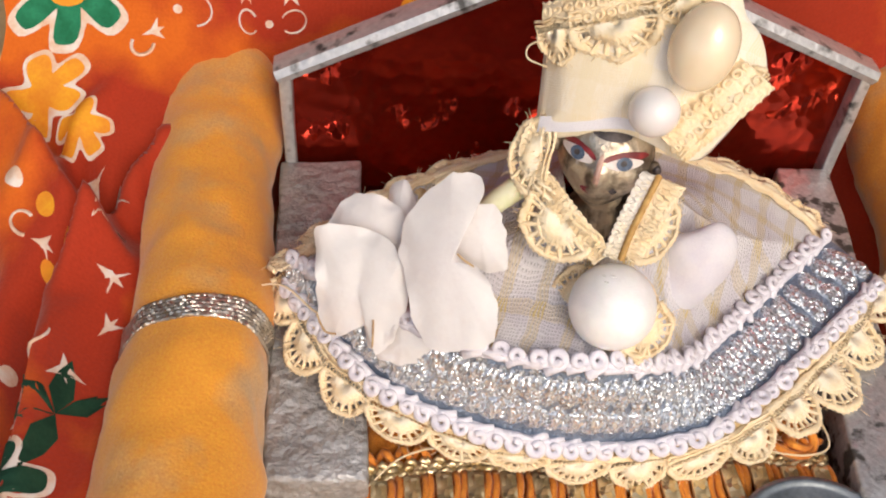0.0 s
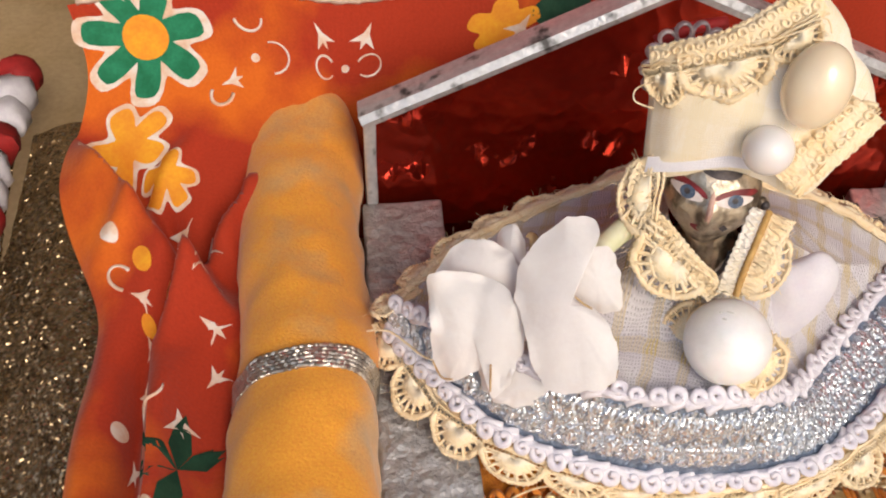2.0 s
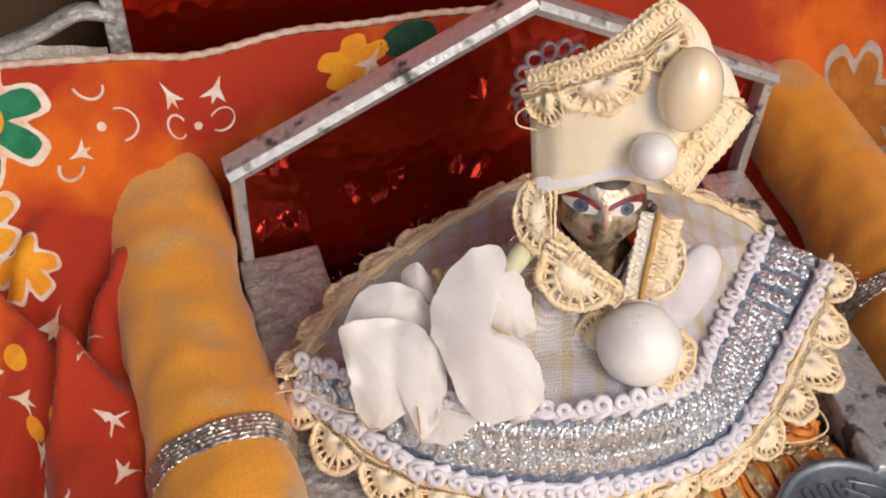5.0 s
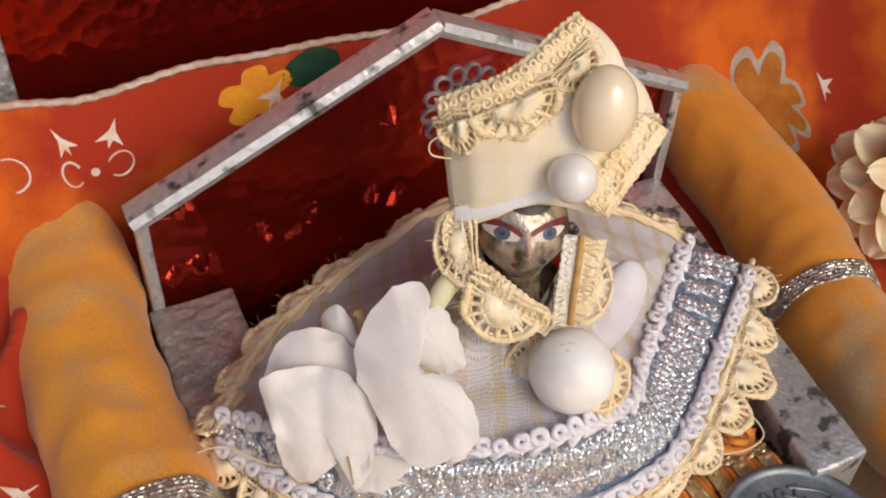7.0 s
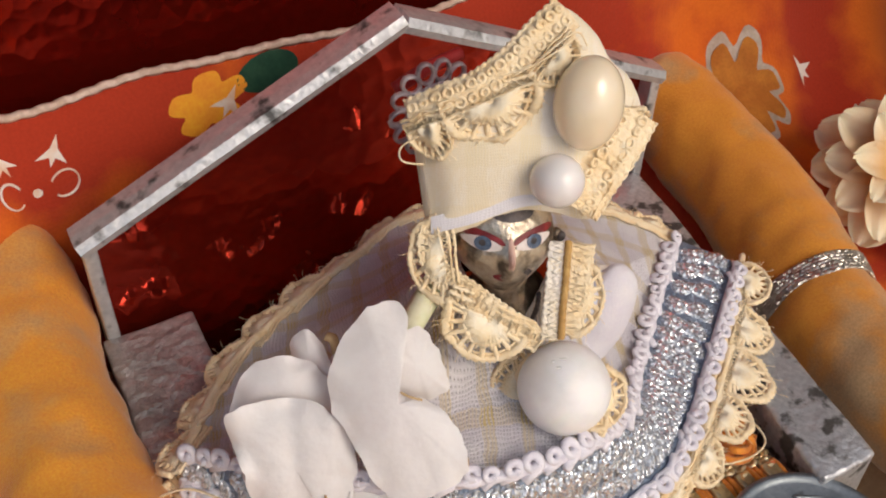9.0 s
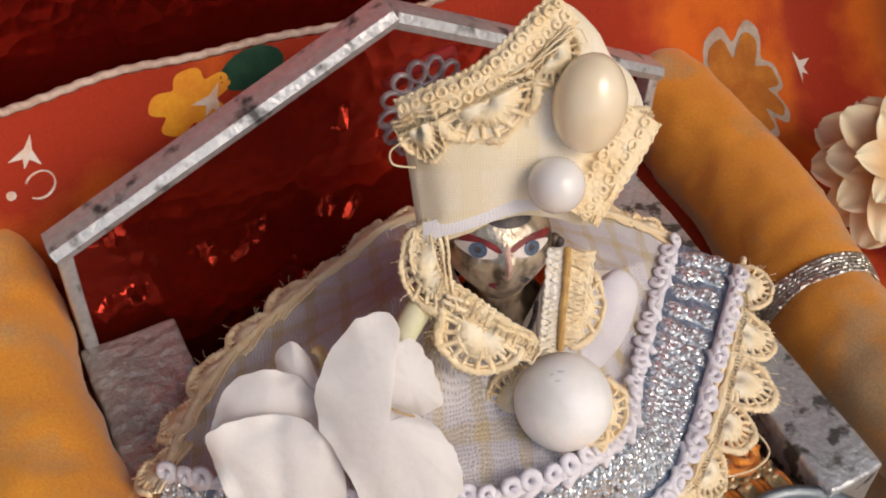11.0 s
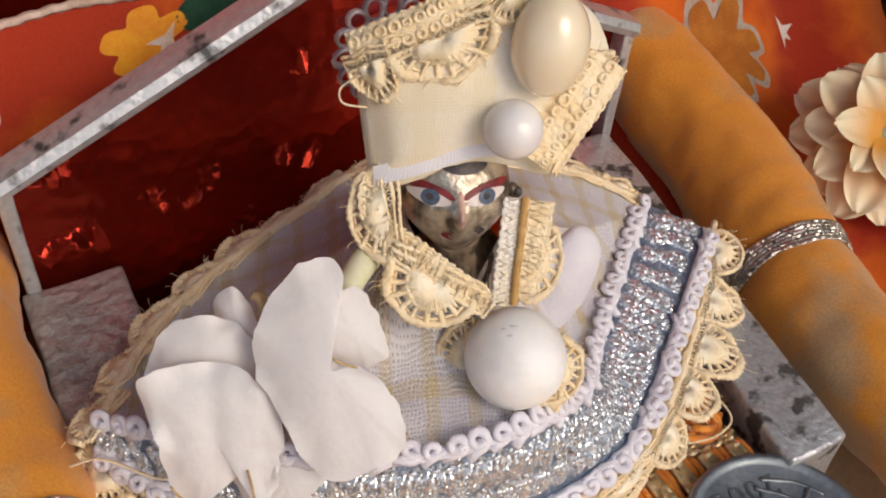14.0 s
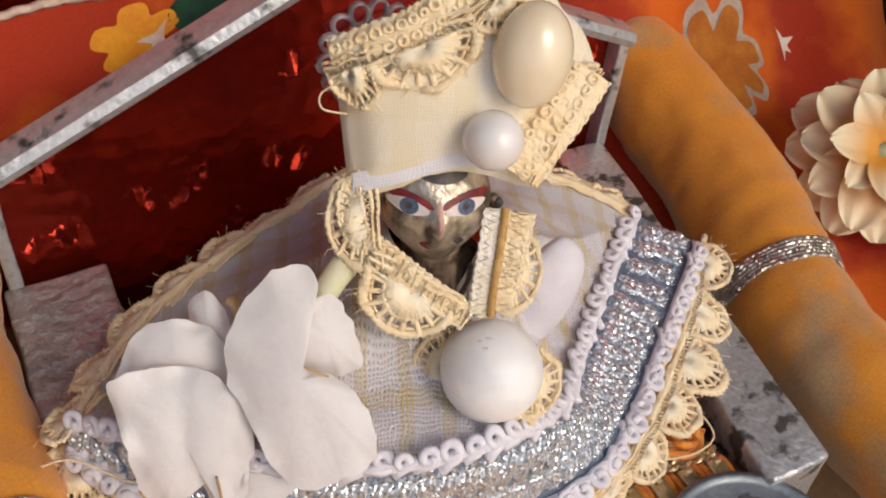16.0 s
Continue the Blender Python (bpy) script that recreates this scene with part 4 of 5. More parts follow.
def normal_of(fn, u, v):
    e = 0.01
    a, b = fn(min(u + e, 1), v) - fn(max(u - e, 0), v), fn(u, min(v + e, 1)) - fn(u, max(v - e, 0))
    n = a.cross(b).normalized()
    return n if n.dot(V_) > 0 else -n


bm = bmesh.new()
sheet(bm, band, 110, 10)
silver_band = part("silver_band", bm, M_BAND, dress, "blue-grey glittering band", solid=0.04)
bm = bmesh.new()
sheet(bm, lambda u, v: flare(u, v * 0.42) - V_ * 0.05, 110, 4)
part("lace_net", bm, M_LACE_NET, dress, "cream net behind the lace edge", solid=0.03)
rnd = random.Random(4)
for row, v in enumerate((0.29, 0.68)):
    n = 40
    for i in range(n):
        u = (i + 0.5 + 0.5 * row) / (n + 0.5)
        p, z = band(u, v), normal_of(band, u, v)
        x = band(min(u + 0.01, 1), v) - band(max(u - 0.01, 0), v)
        wide = (up_c[int(u * NA)] - low_c[int(u * NA)]).length
        s = max(0.7, min(1.25, wide / 1.25)) * rnd.uniform(0.92, 1.08)
        piece("sequin_tile", TILE[i % 3], frame_at(p + z * 0.01, x, z) @ Matrix.Rotation(rnd.uniform(-0.35, 0.35) + (0 if row else math.pi), 4, "Z") @ Matrix.Diagonal((s * 0.86, s * 1.22, 1, 1)), silver_band)


def along(curve, step):
    """Places every step along a curve: point and direction."""
    out, left = [], step / 2
    for a, b in zip(curve, curve[1:]):
        d = (b - a).length
        while left < d:
            out.append((a.lerp(b, left / d), (b - a).normalized()))
            left += step
        left -= d
    return out


def braid(curve, flip, name, step=0.335, lift=0.12):
    m = bmesh.new()
    tube(m, [p + V_ * lift + Vector((0, 0, 0.025 * math.sin(i * 1.7))) for i, p in enumerate(curve)], 0.10, 6)
    t = part(name, m, M_BRAID, dress, "white looped gimp braid")
    m2 = bmesh.new()
    tube(m2, [p + V_ * (lift + 0.05) + Vector((0.05 * math.sin(i * 1.1), 0, 0.06 * math.cos(i * 1.1))) for i, p in enumerate(curve)], 0.05, 6)
    part("braid_cord", m2, M_BRAID, t)
    for p, d in along(curve, step):
        z = (V_ + Vector((rnd.uniform(-0.2, 0.2), rnd.uniform(-0.2, 0.2), 0))).normalized()
        x = d if flip else -d
        piece("braid_loop", LOOP, frame_at(p + V_ * (lift + 0.02), x, z) @ Matrix.Rotation(rnd.uniform(-0.5, 0.5), 4, "Z") @ Matrix.Rotation(rnd.uniform(-0.4, 0.4), 4, "X") @ Matrix.Scale(rnd.uniform(0.8, 1.08), 4), t)
    return t


braid(up_c, True, "upper_braid")
braid(low_c, False, "lower_braid")

hem_t = bmesh.new()
tube(hem_t, [p.lerp(q, 0.30) + V_ * 0.04 for p, q in zip(low_c, hem_c)], 0.07, 6)
lace_hem = part("lace_hem", hem_t, M_LACE, dress, "cream scalloped lace edging")
for p, d in along([a.lerp(b, 0.45) for a, b in zip(low_c, hem_c)], 1.12):
    k = min(range(NA + 1), key=lambda i: (low_c[i].lerp(hem_c[i], 0.45) - p).length)
    out = hem_c[k] - low_c[k]
    z = d.cross(out)
    z = z if z.dot(V_) > 0 else -z
    y = z.cross(d)
    x = d if y.dot(out) > 0 else -d
    s = max(0.75, out.length)
    piece("lace_scallop", pick.choice(SCALLOPS), frame_at(p + V_ * 0.06, x, z) @ Matrix.Rotation(rnd.uniform(-0.2, 0.2), 4, "Z") @ Matrix.Rotation(rnd.uniform(-0.3, 0.3), 4, "X") @ Matrix.Diagonal((rnd.uniform(1.02, 1.2), s * rnd.uniform(0.86, 1.08), 1.3, 1)), lace_hem)
# lace folded along the back edge
m = bmesh.new()
tube(m, [p + Vector((0, 0, 0.05)) for p in back_c], 0.09, 6)
lace_back = part("lace_back", m, M_LACE, dress, "cream lace edging, folded up")
for p, d in along(back_c, 1.05):
    c = Vector((4.2, 17.8, 3.2))
    out = (p - c)
    out = (out - d * out.dot(d)).normalized()
    z = (V_ * 0.6 + Vector((0, 0, 1))).normalized()
    y = z.cross(d)
    x = d if y.dot(out) > 0 else -d
    piece("lace_scallop", pick.choice(SCALLOPS), frame_at(p, x, z) @ Matrix.Rotation(rnd.uniform(-0.15, 0.15), 4, "Z") @ Matrix.Rotation(-0.5, 4, "X") @ Matrix.Diagonal((1.05, 0.85 if p.x > 6 else 1.0 if p.x < 2.2 else 0.62, 1.3, 1)), lace_back)


def pad(outline, depth, place, rings=8, thick=0.0, name_bm=None, back=None, ragged=0.0):
    """A rounded sheet over a closed outline in (a, b); depth(a, b, k) with k from 0 in the middle to 1 at the rim."""
    m = name_bm or bmesh.new()
    uv = m.loops.layers.uv.verify()
    pts = [(p.x + ragged * noise.noise(Vector((p.x * 5, p.y * 5, 1.0))), p.y + ragged * noise.noise(Vector((p.x * 5, p.y * 5, 7.0)))) for p in spline([(a, b, 0) for a, b in outline], 12 * len(outline) if len(outline) < 8 else 6 * len(outline), closed=True)]
    cx, cy = sum(p[0] for p in pts) / len(pts), sum(p[1] for p in pts) / len(pts)
    n = len(pts)
    flat = {}

    def vert(a, b, k):
        v = m.verts.new(place(a, b, depth(a, b, k)))
        flat[v] = (a, b)
        return v
    mid = vert(cx, cy, 0.0)
    rows = [[vert(cx + (x - cx) * k / rings, cy + (y - cy) * k / rings, k / rings) for x, y in pts] for k in range(1, rings + 1)]
    faces = [m.faces.new((mid, rows[0][j], rows[0][(j + 1) % n])) for j in range(n)]
    for k in range(rings - 1):
        faces += [m.faces.new((rows[k][j], rows[k + 1][j], rows[k + 1][(j + 1) % n], rows[k][(j + 1) % n])) for j in range(n)]
    if back:
        brow = [m.verts.new(place(cx + (x - cx) * 0.9, cy + (y - cy) * 0.9, back)) for x, y in pts]
        for v, (x, y) in zip(brow, pts):
            flat[v] = (x, y)
        faces += [m.faces.new((rows[-1][j], brow[j], brow[(j + 1) % n], rows[-1][(j + 1) % n])) for j in range(n)]
        faces.append(m.faces.new(brow))
    for f in faces:
        for lp in f.loops:
            lp[uv].uv = flat[lp.vert]
    return m


# collar of wide lace round the neck
PC = Vector((3.7, 15.6, 5.5))


def on_chest(a, b, d=0.0):
    return PC + S_ * a + W_ * b + V_ * (d / V_.dot(N_))


def lace_run(parent, a, b, place, size, deep, z=None, turn=0.0):
    """A scallop whose straight side runs from a to b in the plane."""
    pa, pb = place(*a), place(*b)
    return piece("lace_scallop", pick.choice(SCALLOPS), frame_at((pa + pb) / 2, pb - pa, z or V_) @ Matrix.Rotation(turn, 4, "X") @ Matrix.Diagonal(((pb - pa).length * size, deep, 1.4, 1)), parent)


def ribbon(curve, wide, place, lift=0.0, puffed=False):
    m = bmesh.new()
    c = [Vector(p) for p in curve]
    long = len(c) - 1

    def at(f, o, d):
        f = min(max(f, 0), long - 1e-4)
        i = int(f)
        p = c[i].lerp(c[i + 1], f - i)
        t = (c[min(i + 1, long)] - c[max(i - 1, 0)])
        t.z = 0
        t.normalize()
        return place(p.x - t.y * o, p.y + t.x * o, p.z + lift + d)
    sheet(m, lambda u, v: at(u * long, (v - 0.5) * wide, 0.045 + (0.10 * math.sin(math.pi * v) if puffed else 0.0) + 0.035 * noise.noise(Vector((u * 30, v * 4, wide)))), 90, 12)
    steps = int(sum((a - b).length for a, b in zip(c, c[1:])) / 0.045)
    if not puffed:
        tube(m, [at(long * i / steps, wide * 0.30 * (1 if i % 2 else -1) + 0.02 * math.sin(i * 2.7), 0.06 + 0.015 * math.sin(i * 1.3)) for i in range(steps + 1)], 0.024, 5)
    else:
        # two rows of worked eyelets
        k = max(4, int(steps * 0.045 / 0.17))
        for o in (-0.2, 0.2):
            for j in range(k):
                f = long * (j + 0.5 + (0.25 if o > 0 else 0)) / (k + 0.5)
                r = 0.058 + 0.012 * math.sin(j * 2.3 + o * 9)
                tube(m, [at(f + r * math.cos(t) / (steps * 0.045) * long, wide * o + r * math.sin(t), 0.14) for t in [2 * math.pi * q / 10 for q in range(10)]], 0.03, 5, closed=True)
    for o in (-0.5, -0.36, 0.36, 0.5):
        n = steps * 2
        tube(m, [at(long * i / n, wide * o + 0.012 * math.sin(i * 1.1), 0.03 + 0.012 * math.cos(i * 1.1)) for i in range(n + 1)], [0.022 + 0.012 * (i % 2) for i in range(n + 1)], 6)
    return m


left_line = spline([(-1.0, 2.95, -1.1), (-1.5, 2.65, -0.8), (-1.85, 2.2, -0.45), (-1.75, 1.65, -0.2), (-1.25, 1.25, 0.0), (-0.75, 0.85, 0.1), (-0.15, 0.4, 0.15)], 40)
collar = part("collar", ribbon(left_line, 0.34, on_chest), M_LACE, dress, "cream lace collar")
right_line = spline([(0.1, 2.0, -0.45), (0.05, 1.4, -0.1), (0.0, 0.9, 0.1), (-0.02, 0.45, 0.2)], 30)
part("collar_edge", ribbon(right_line, 0.22, on_chest), M_HAT, dress, "striped cream binding")
right2 = spline([(0.5, 1.95, -0.5), (0.42, 1.4, -0.2), (0.36, 0.95, 0.0), (0.25, 0.5, 0.12)], 30)
bm = bmesh.new()
tube(bm, [on_chest(p.x + 0.17, p.y, p.z + 0.09) for p in right_line], [0.05 + 0.012 * (i % 2) for i in range(len(right_line))], 6)
part("collar_binding", bm, M_BINDING, dress, "gold-brown stitched binding")
part("collar_side", ribbon(right2, 0.36, on_chest), M_LACE, dress, "cream lace collar")
for a, b, sc, dp in (((-1.55, 1.15, 0.0), (-1.75, 2.5, -0.5), 1.0, 1.0), ((-0.35, 0.5, 0.15), (-1.6, 1.2, 0.0), 0.95, 1.25)):
    lace_run(collar, b, a, on_chest, sc, -dp, turn=0.12)
lace_run(collar, (0.42, 1.7, -0.4), (0.30, 0.5, 0.1), on_chest, 1.0, 0.85)
# rosette of lace under the large bead
ROS = Vector((3.72, 15.3, 5.25))
rosette = bmesh.new()
ball(rosette, ROS - V_ * 0.35, (0.75, 0.75, 0.16), Matrix((S_, N_.cross(S_), V_)).transposed(), 24, 10)
ros = part("rosette", rosette, M_LACE, dress, "cream lace rosette")
SV = V_.cross(Vector((0, 0, 1))).normalized() * -1
UV_ = V_.cross(SV)
for ang in (190, 245, 300, 350):
    t = radians(ang)
    o = SV * math.cos(t) + UV_ * math.sin(t)
    x = o.cross(V_)
    piece("lace_scallop", pick.choice(SCALLOPS), frame_at(ROS - V_ * 0.25 + o * 0.62, x, V_) @ Matrix.Diagonal((1.0, 0.85, 1.4, 1)), ros)
# sleeve puffing out beside the bodice
bm = bmesh.new()
ball(bm, (5.6, 16.95, 4.05), (0.74, 0.5, 1.42), Matrix.Rotation(0.35, 3, "Y"), 32, 22)
for v in bm.verts:
    v.co += noise.noise_vector(v.co * 1.1) * 0.14 + Vector((0, 0, 0.04 * math.sin(v.co.x * 9 + v.co.z * 2)))
part("sleeve", bm, M_SLEEVE, dress, "soft white muslin sleeve")

# ---- beads ----
BEAD = vec(3.72, 15.2, 5.36)
bead = thing("chest_bead", tuple(BEAD - vec(0, 0, 0.7)), "large milky white bead sewn on the dress front", "bead")
bm = bmesh.new()
ball(bm, BEAD, (0.725, 0.725, 0.71), None, 40, 26)
for v in bm.verts:
    v.co += (v.co - BEAD) * 0.02 * noise.noise(v.co * 1.5)
part("ball", bm, M_MARBLE, bead)
for a, b, r in ((-0.35, 0.62, 0.05), (-0.16, 0.70, 0.09), (-0.22, 0.52, 0.06)):
    d = (SV * a + UV_ * b + V_ * math.sqrt(1 - a * a - b * b)).normalized()
    bm = bmesh.new()
    tube(bm, [BEAD + (d + SV * r * k + UV_ * 0.3 * r * k * k).normalized() * 0.708 for k in (-1, -0.4, 0.3, 1)], [0.006, 0.018, 0.022, 0.008], 6)
    part("chip", bm, M_CHIP, bead, "small grey chip")

# ---- cap ----
cap = thing("cap", tuple(on_face(0.2, 0.4, -0.8)), "cream cotton cap trimmed with lace, on the figurine", "cap")
CAP = [(-1.21, 0.15), (-0.54, 0.29), (0.1, 0.51), (0.67, 0.46), (1.08, 0.34), (1.4, 0.4), (1.66, 0.85), (1.89, 1.39), (2.02, 1.95), (1.8, 2.5), (1.48, 2.78), (1.27, 3.15), (0.9, 3.5), (0.68, 3.52), (0.3, 3.22), (0.03, 2.9), (-0.4, 2.56), (-0.91, 2.38), (-1.48, 2.2), (-1.48, 1.75), (-1.4, 1.2), (-1.3, 0.45)]


def cap_depth(a, b, k):
    return 0.20 - 0.15 * (a - 0.35) ** 2 - 0.07 * max(b - 1.0, 0) ** 2 - 0.18 * smooth(0.7, 1.0, k)


part("crown", pad(CAP, cap_depth, on_face, 14, back=-1.5), M_HAT, cap, "cream checked cotton crown")
hem_line = [(p.x, p.y, cap_depth(p.x, p.y, 0.85)) for p in spline([(-1.2, 0.35, 0), (-0.55, 0.48, 0), (0.1, 0.68, 0), (0.5, 0.72, 0)], 60)]
m = bmesh.new()
sheet(m, lambda u, v: on_face(*hem_line[round(u * 60)][:2], hem_line[round(u * 60)][2] + 0.02) + W_ * (0.27 * (v - 0.5)), 60, 6)
part("hem_band", m, M_HEM, cap, "white woven band along the cap's rim", solid=0.02)
top_line = [(p.x, p.y, cap_depth(p.x, p.y, 0.8) + 0.10) for p in spline([(-1.5, 2.0, 0), (-0.95, 2.17, 0), (-0.4, 2.36, 0), (0.05, 2.68, 0), (0.42, 3.06, 0), (0.8, 3.42, 0)], 40)]
cap_lace = part("lace_trim", ribbon(top_line, 0.5, on_face, puffed=True), M_LACE, cap, "cream lace band")
for a, b, dp in (((-1.5, 1.78), (-0.96, 1.93), 1.0), ((-0.96, 1.95), (0.34, 2.40), 1.1), ((0.34, 2.42), (0.85, 3.05), 0.7)):
    lace_run(cap_lace, (b[0], b[1], cap_depth(*b, 0) + 0.13), (a[0], a[1], cap_depth(*a, 0) + 0.13), on_face, 1.05, dp, z=N_)
side_line = [(p.x, p.y, cap_depth(p.x, p.y, 0.9) + 0.14) for p in spline([(1.88, 1.95, 0), (1.58, 1.4, 0), (1.22, 0.88, 0), (0.98, 0.5, 0)], 30)]
cap_side = part("lace_trim", ribbon(side_line, 0.72, on_face, puffed=True), M_LACE, cap, "cream lace flap")
for a, b, dp in (((2.0, 1.95), (1.5, 1.15), 0.55), ((1.55, 1.2), (1.12, 0.42), 0.62)):
    lace_run(cap_side, (b[0], b[1], cap_depth(*b, 0) + 0.10), (a[0], a[1], cap_depth(*a, 0) + 0.05), on_face, 1.05, dp, z=N_)
# loose threads
bm = bmesh.new()
for pts in ([(-1.3, 1.3, -0.3), (-1.6, 1.35, -0.2), (-1.62, 1.55, -0.2), (-1.35, 1.7, -0.1)], [(0.2, 2.5, 0.2), (0.6, 2.85, 0.2), (0.95, 3.1, 0.0), (1.1, 2.9, 0.0)], [(0.0, 2.45, 0.25), (0.5, 2.7, 0.25), (0.9, 3.0, 0.05)]):
    tube(bm, [on_face(p.x, p.y, p.z) for p in spline(pts, 20)], 0.015, 5)
part("loose_threads", bm, M_LACE, cap, "loose cream threads")
bm = bmesh.new()
ball(bm, vec(4.085, 16.56, 8.33), (0.40, 0.40, 0.39), None, 32, 20)
tagged(part("pearl", bm, M_PEARL), "round white pearl sewn on the cap", "bead")
bm = bmesh.new()
ball(bm, on_face(1.12, 2.03, 0.35), (0.51, 0.42, 0.68), R3 @ Matrix.Rotation(0.12, 3, "Y"), 32, 22)
tagged(part("oval_bead", bm, M_CREAM), "glossy oval cream bead sewn on the cap", "bead")

# ---- tinsel rosette behind the cap ----
tinsel = thing("tinsel_rosette", (2.9, 19.4, 7.6), "grey tinsel lace rosette behind the cap", "rosette")
bm = bmesh.new()
TC = Vector((3.7, 19.5, 7.85))
for i in range(14):
    t = 2 * math.pi * i / 14
    o = Vector((math.cos(t), 0.15 * math.sin(t), math.sin(t)))
    x = Vector((-math.sin(t), 0, math.cos(t)))
    tube(bm, [TC + o * (0.66 + 0.17 * math.cos(a)) + x * 0.14 * math.sin(a) for a in [2 * math.pi * k / 12 for k in range(12)]], 0.07, 6, closed=True, flat=0.5)
    tube(bm, [TC + o * 0.15, TC + o * 0.5], 0.08, 5)
tube(bm, [TC + Vector((0.46 * math.cos(a), 0, 0.46 * math.sin(a))) for a in [2 * math.pi * k / 40 for k in range(40)]], 0.04, 5, closed=True)
part("lace_ring", bm, M_GREYLACE, tinsel)
bm = bmesh.new()
tube(bm, spline([(3.3, 20.2, 7.9), (3.9, 20.2, 8.15), (4.6, 20.3, 8.2)], 10), 0.12, 8)
part("pin", bm, M_RED, tinsel, "red thread knot")


# ---- white blossom lying on the dress ----
FN = Vector((-0.25, -0.65, 0.70)).normalized()
FS = Vector((0, 0, 1)).cross(FN).normalized()
FW = FN.cross(FS)
FV = Vector((-0.26, -0.50, 0.82)).normalized()
PF = Vector((1.2, 15.7, 5.6))


def on_flower(a, b, d=0.0):
    return PF + FS * a + FW * b + FV * (d / FV.dot(FN))


blossom = thing("white_blossom", tuple(on_flower(0, 0, -1.0)), "fresh white blossom with thick petals and pale green stem", "flower")


def petal(outline, d0, tilt=(0, 0), cup=0.2, seed=0.0, curl_rim=0.1, crease=0.0):
    cx = sum(p[0] for p in outline) / len(outline)
    cy = sum(p[1] for p in outline) / len(outline)

    def depth(a, b, k):
        d = d0 + tilt[0] * (a - cx) + tilt[1] * (b - cy) - 0.3 * cup * k * k
        d += 0.06 * noise.noise(Vector((a * 1.1, b * 1.1, seed))) + 0.012 * noise.noise(Vector((a * 3.1, b * 3.1, seed + 9))) + curl_rim * smooth(0.65, 1.0, k) * noise.noise(Vector((a * 2.3, b * 2.3, seed + 4)))
        return d - crease * math.exp(-((a - cx) / 0.16) ** 2) * (1 - k * 0.5)
    part("petal", pad(outline, depth, on_flower, 9, ragged=0.05), M_PETAL, blossom, solid=0.025)


petal([(0.04, 1.58), (-0.33, 1.56), (-0.75, 1.2), (-1.04, 0.64), (-1.0, 0.13), (-0.72, -0.37), (-0.48, -0.92), (-0.1, -1.27), (0.36, -1.19), (0.73, -1.0), (0.89, -0.77), (0.72, -0.17), (0.34, 0.15), (0.08, 0.24), (-0.08, 0.38), (-0.15, 0.65), (0.12, 1.21)], 0.45, (0.10, 0.06), 0.6, 1.0, 0.12)
petal([(0.12, 1.19), (0.42, 1.17), (0.61, 0.76), (0.69, 0.37), (0.34, 0.21), (-0.08, 0.34), (-0.3, 0.65)], 0.22, (-0.25, 0.2), 0.7, 2.0)
petal([(-2.56, 0.06), (-2.43, 0.25), (-1.88, 0.39), (-1.24, 0.27), (-0.77, -0.19), (-0.74, -0.65), (-0.84, -1.2), (-1.11, -1.57), (-1.21, -1.0), (-1.57, -1.3), (-1.94, -1.49), (-2.22, -1.21), (-2.37, -0.58)], 0.0, (0.12, 0.18), 0.6, 4.0, 0.25, 0.05)
petal([(-2.54, 0.16), (-2.35, 0.76), (-1.99, 0.99), (-1.53, 1.0), (-1.15, 0.73), (-0.98, 0.27), (-1.23, -0.1), (-2.06, -0.11)], -0.22, (0.1, 0.2), 0.6, 5.0, 0.2)
petal([(-1.62, 1.18), (-1.4, 1.39), (-1.16, 1.19), (-1.0, 0.6), (-1.5, 0.6)], -0.30, (0.3, 0.3), 0.5, 6.0)
petal([(-1.2, -1.52), (-1.0, -0.9), (-0.6, -0.8), (-0.19, -1.2), (-0.42, -1.52), (-0.83, -1.64)], -0.35, (0.2, 0.1), 0.5, 7.0, 0.3)
petal([(-1.45, -0.9), (-0.95, -0.55), (-0.82, -1.2), (-1.05, -1.5), (-1.35, -1.4)], -0.22, (0.4, 0), 0.4, 8.0, 0.3)
bm = bmesh.new()
tube(bm, [on_flower(p.x, p.y, p.z) for p in spline([(-0.1, 0.7, -0.1), (0.25, 1.4, -0.3), (0.62, 1.98, -0.75)], 16)], [0.16 + 0.004 * i for i in range(17)], 12)
part("stem", bm, M_STEM, blossom, "pale green cut stem")
for pts in ([(-1.20, -1.05, 0.0), (-1.16, -1.25, -0.02), (-1.12, -1.5, -0.05)], [(-0.02, 0.30, 0.42), (0.10, 0.23, 0.40), (0.28, 0.17, 0.38)], [(0.73, -0.98, 0.25), (0.86, -0.85, 0.28), (0.88, -0.7, 0.3)], [(-2.2, -1.2, -0.1), (-2.0, -1.44, -0.12), (-1.8, -1.44, -0.12)]):
    bm = bmesh.new()
    tube(bm, [on_flower(p.x, p.y, p.z) for p in spline(pts, 12)], [0.012 + 0.010 * abs(math.sin(i * 1.7)) for i in range(13)], 6)
    part("withered_edge", bm, M_BROWN, blossom, "brown withered petal edge")
bm = bmesh.new()
tube(bm, [on_flower(p.x, p.y, p.z) for p in spline([(-1.05, 1.25, -0.2), (-0.95, 1.2, -0.15), (-0.92, 1.0, -0.2)], 10)], 0.09, 6, flat=0.5)
part("withered_edge", bm, M_BROWN, blossom, "brown withered petal edge")

# ---- cushion and its orange and gold trim ----
cushion = thing("seat_cushion", (4, 17.5, 0.5), "flat seat cushion edged with orange and gold trim", "cushion")
bm = bmesh.new()
slab(bm, (-0.3, 11.0, 0.5), (8.2, 21.6, 1.5), cuts=8, bevel=0.3, rough=0.08)
part("pad", bm, M_ORANGE_YARN, cushion, "orange cloth pad")


def trim_y(x):
    return 14.55 + 0.06 * math.sin(x * 1.3) + 0.05 * x * (1 - x / 8.5)


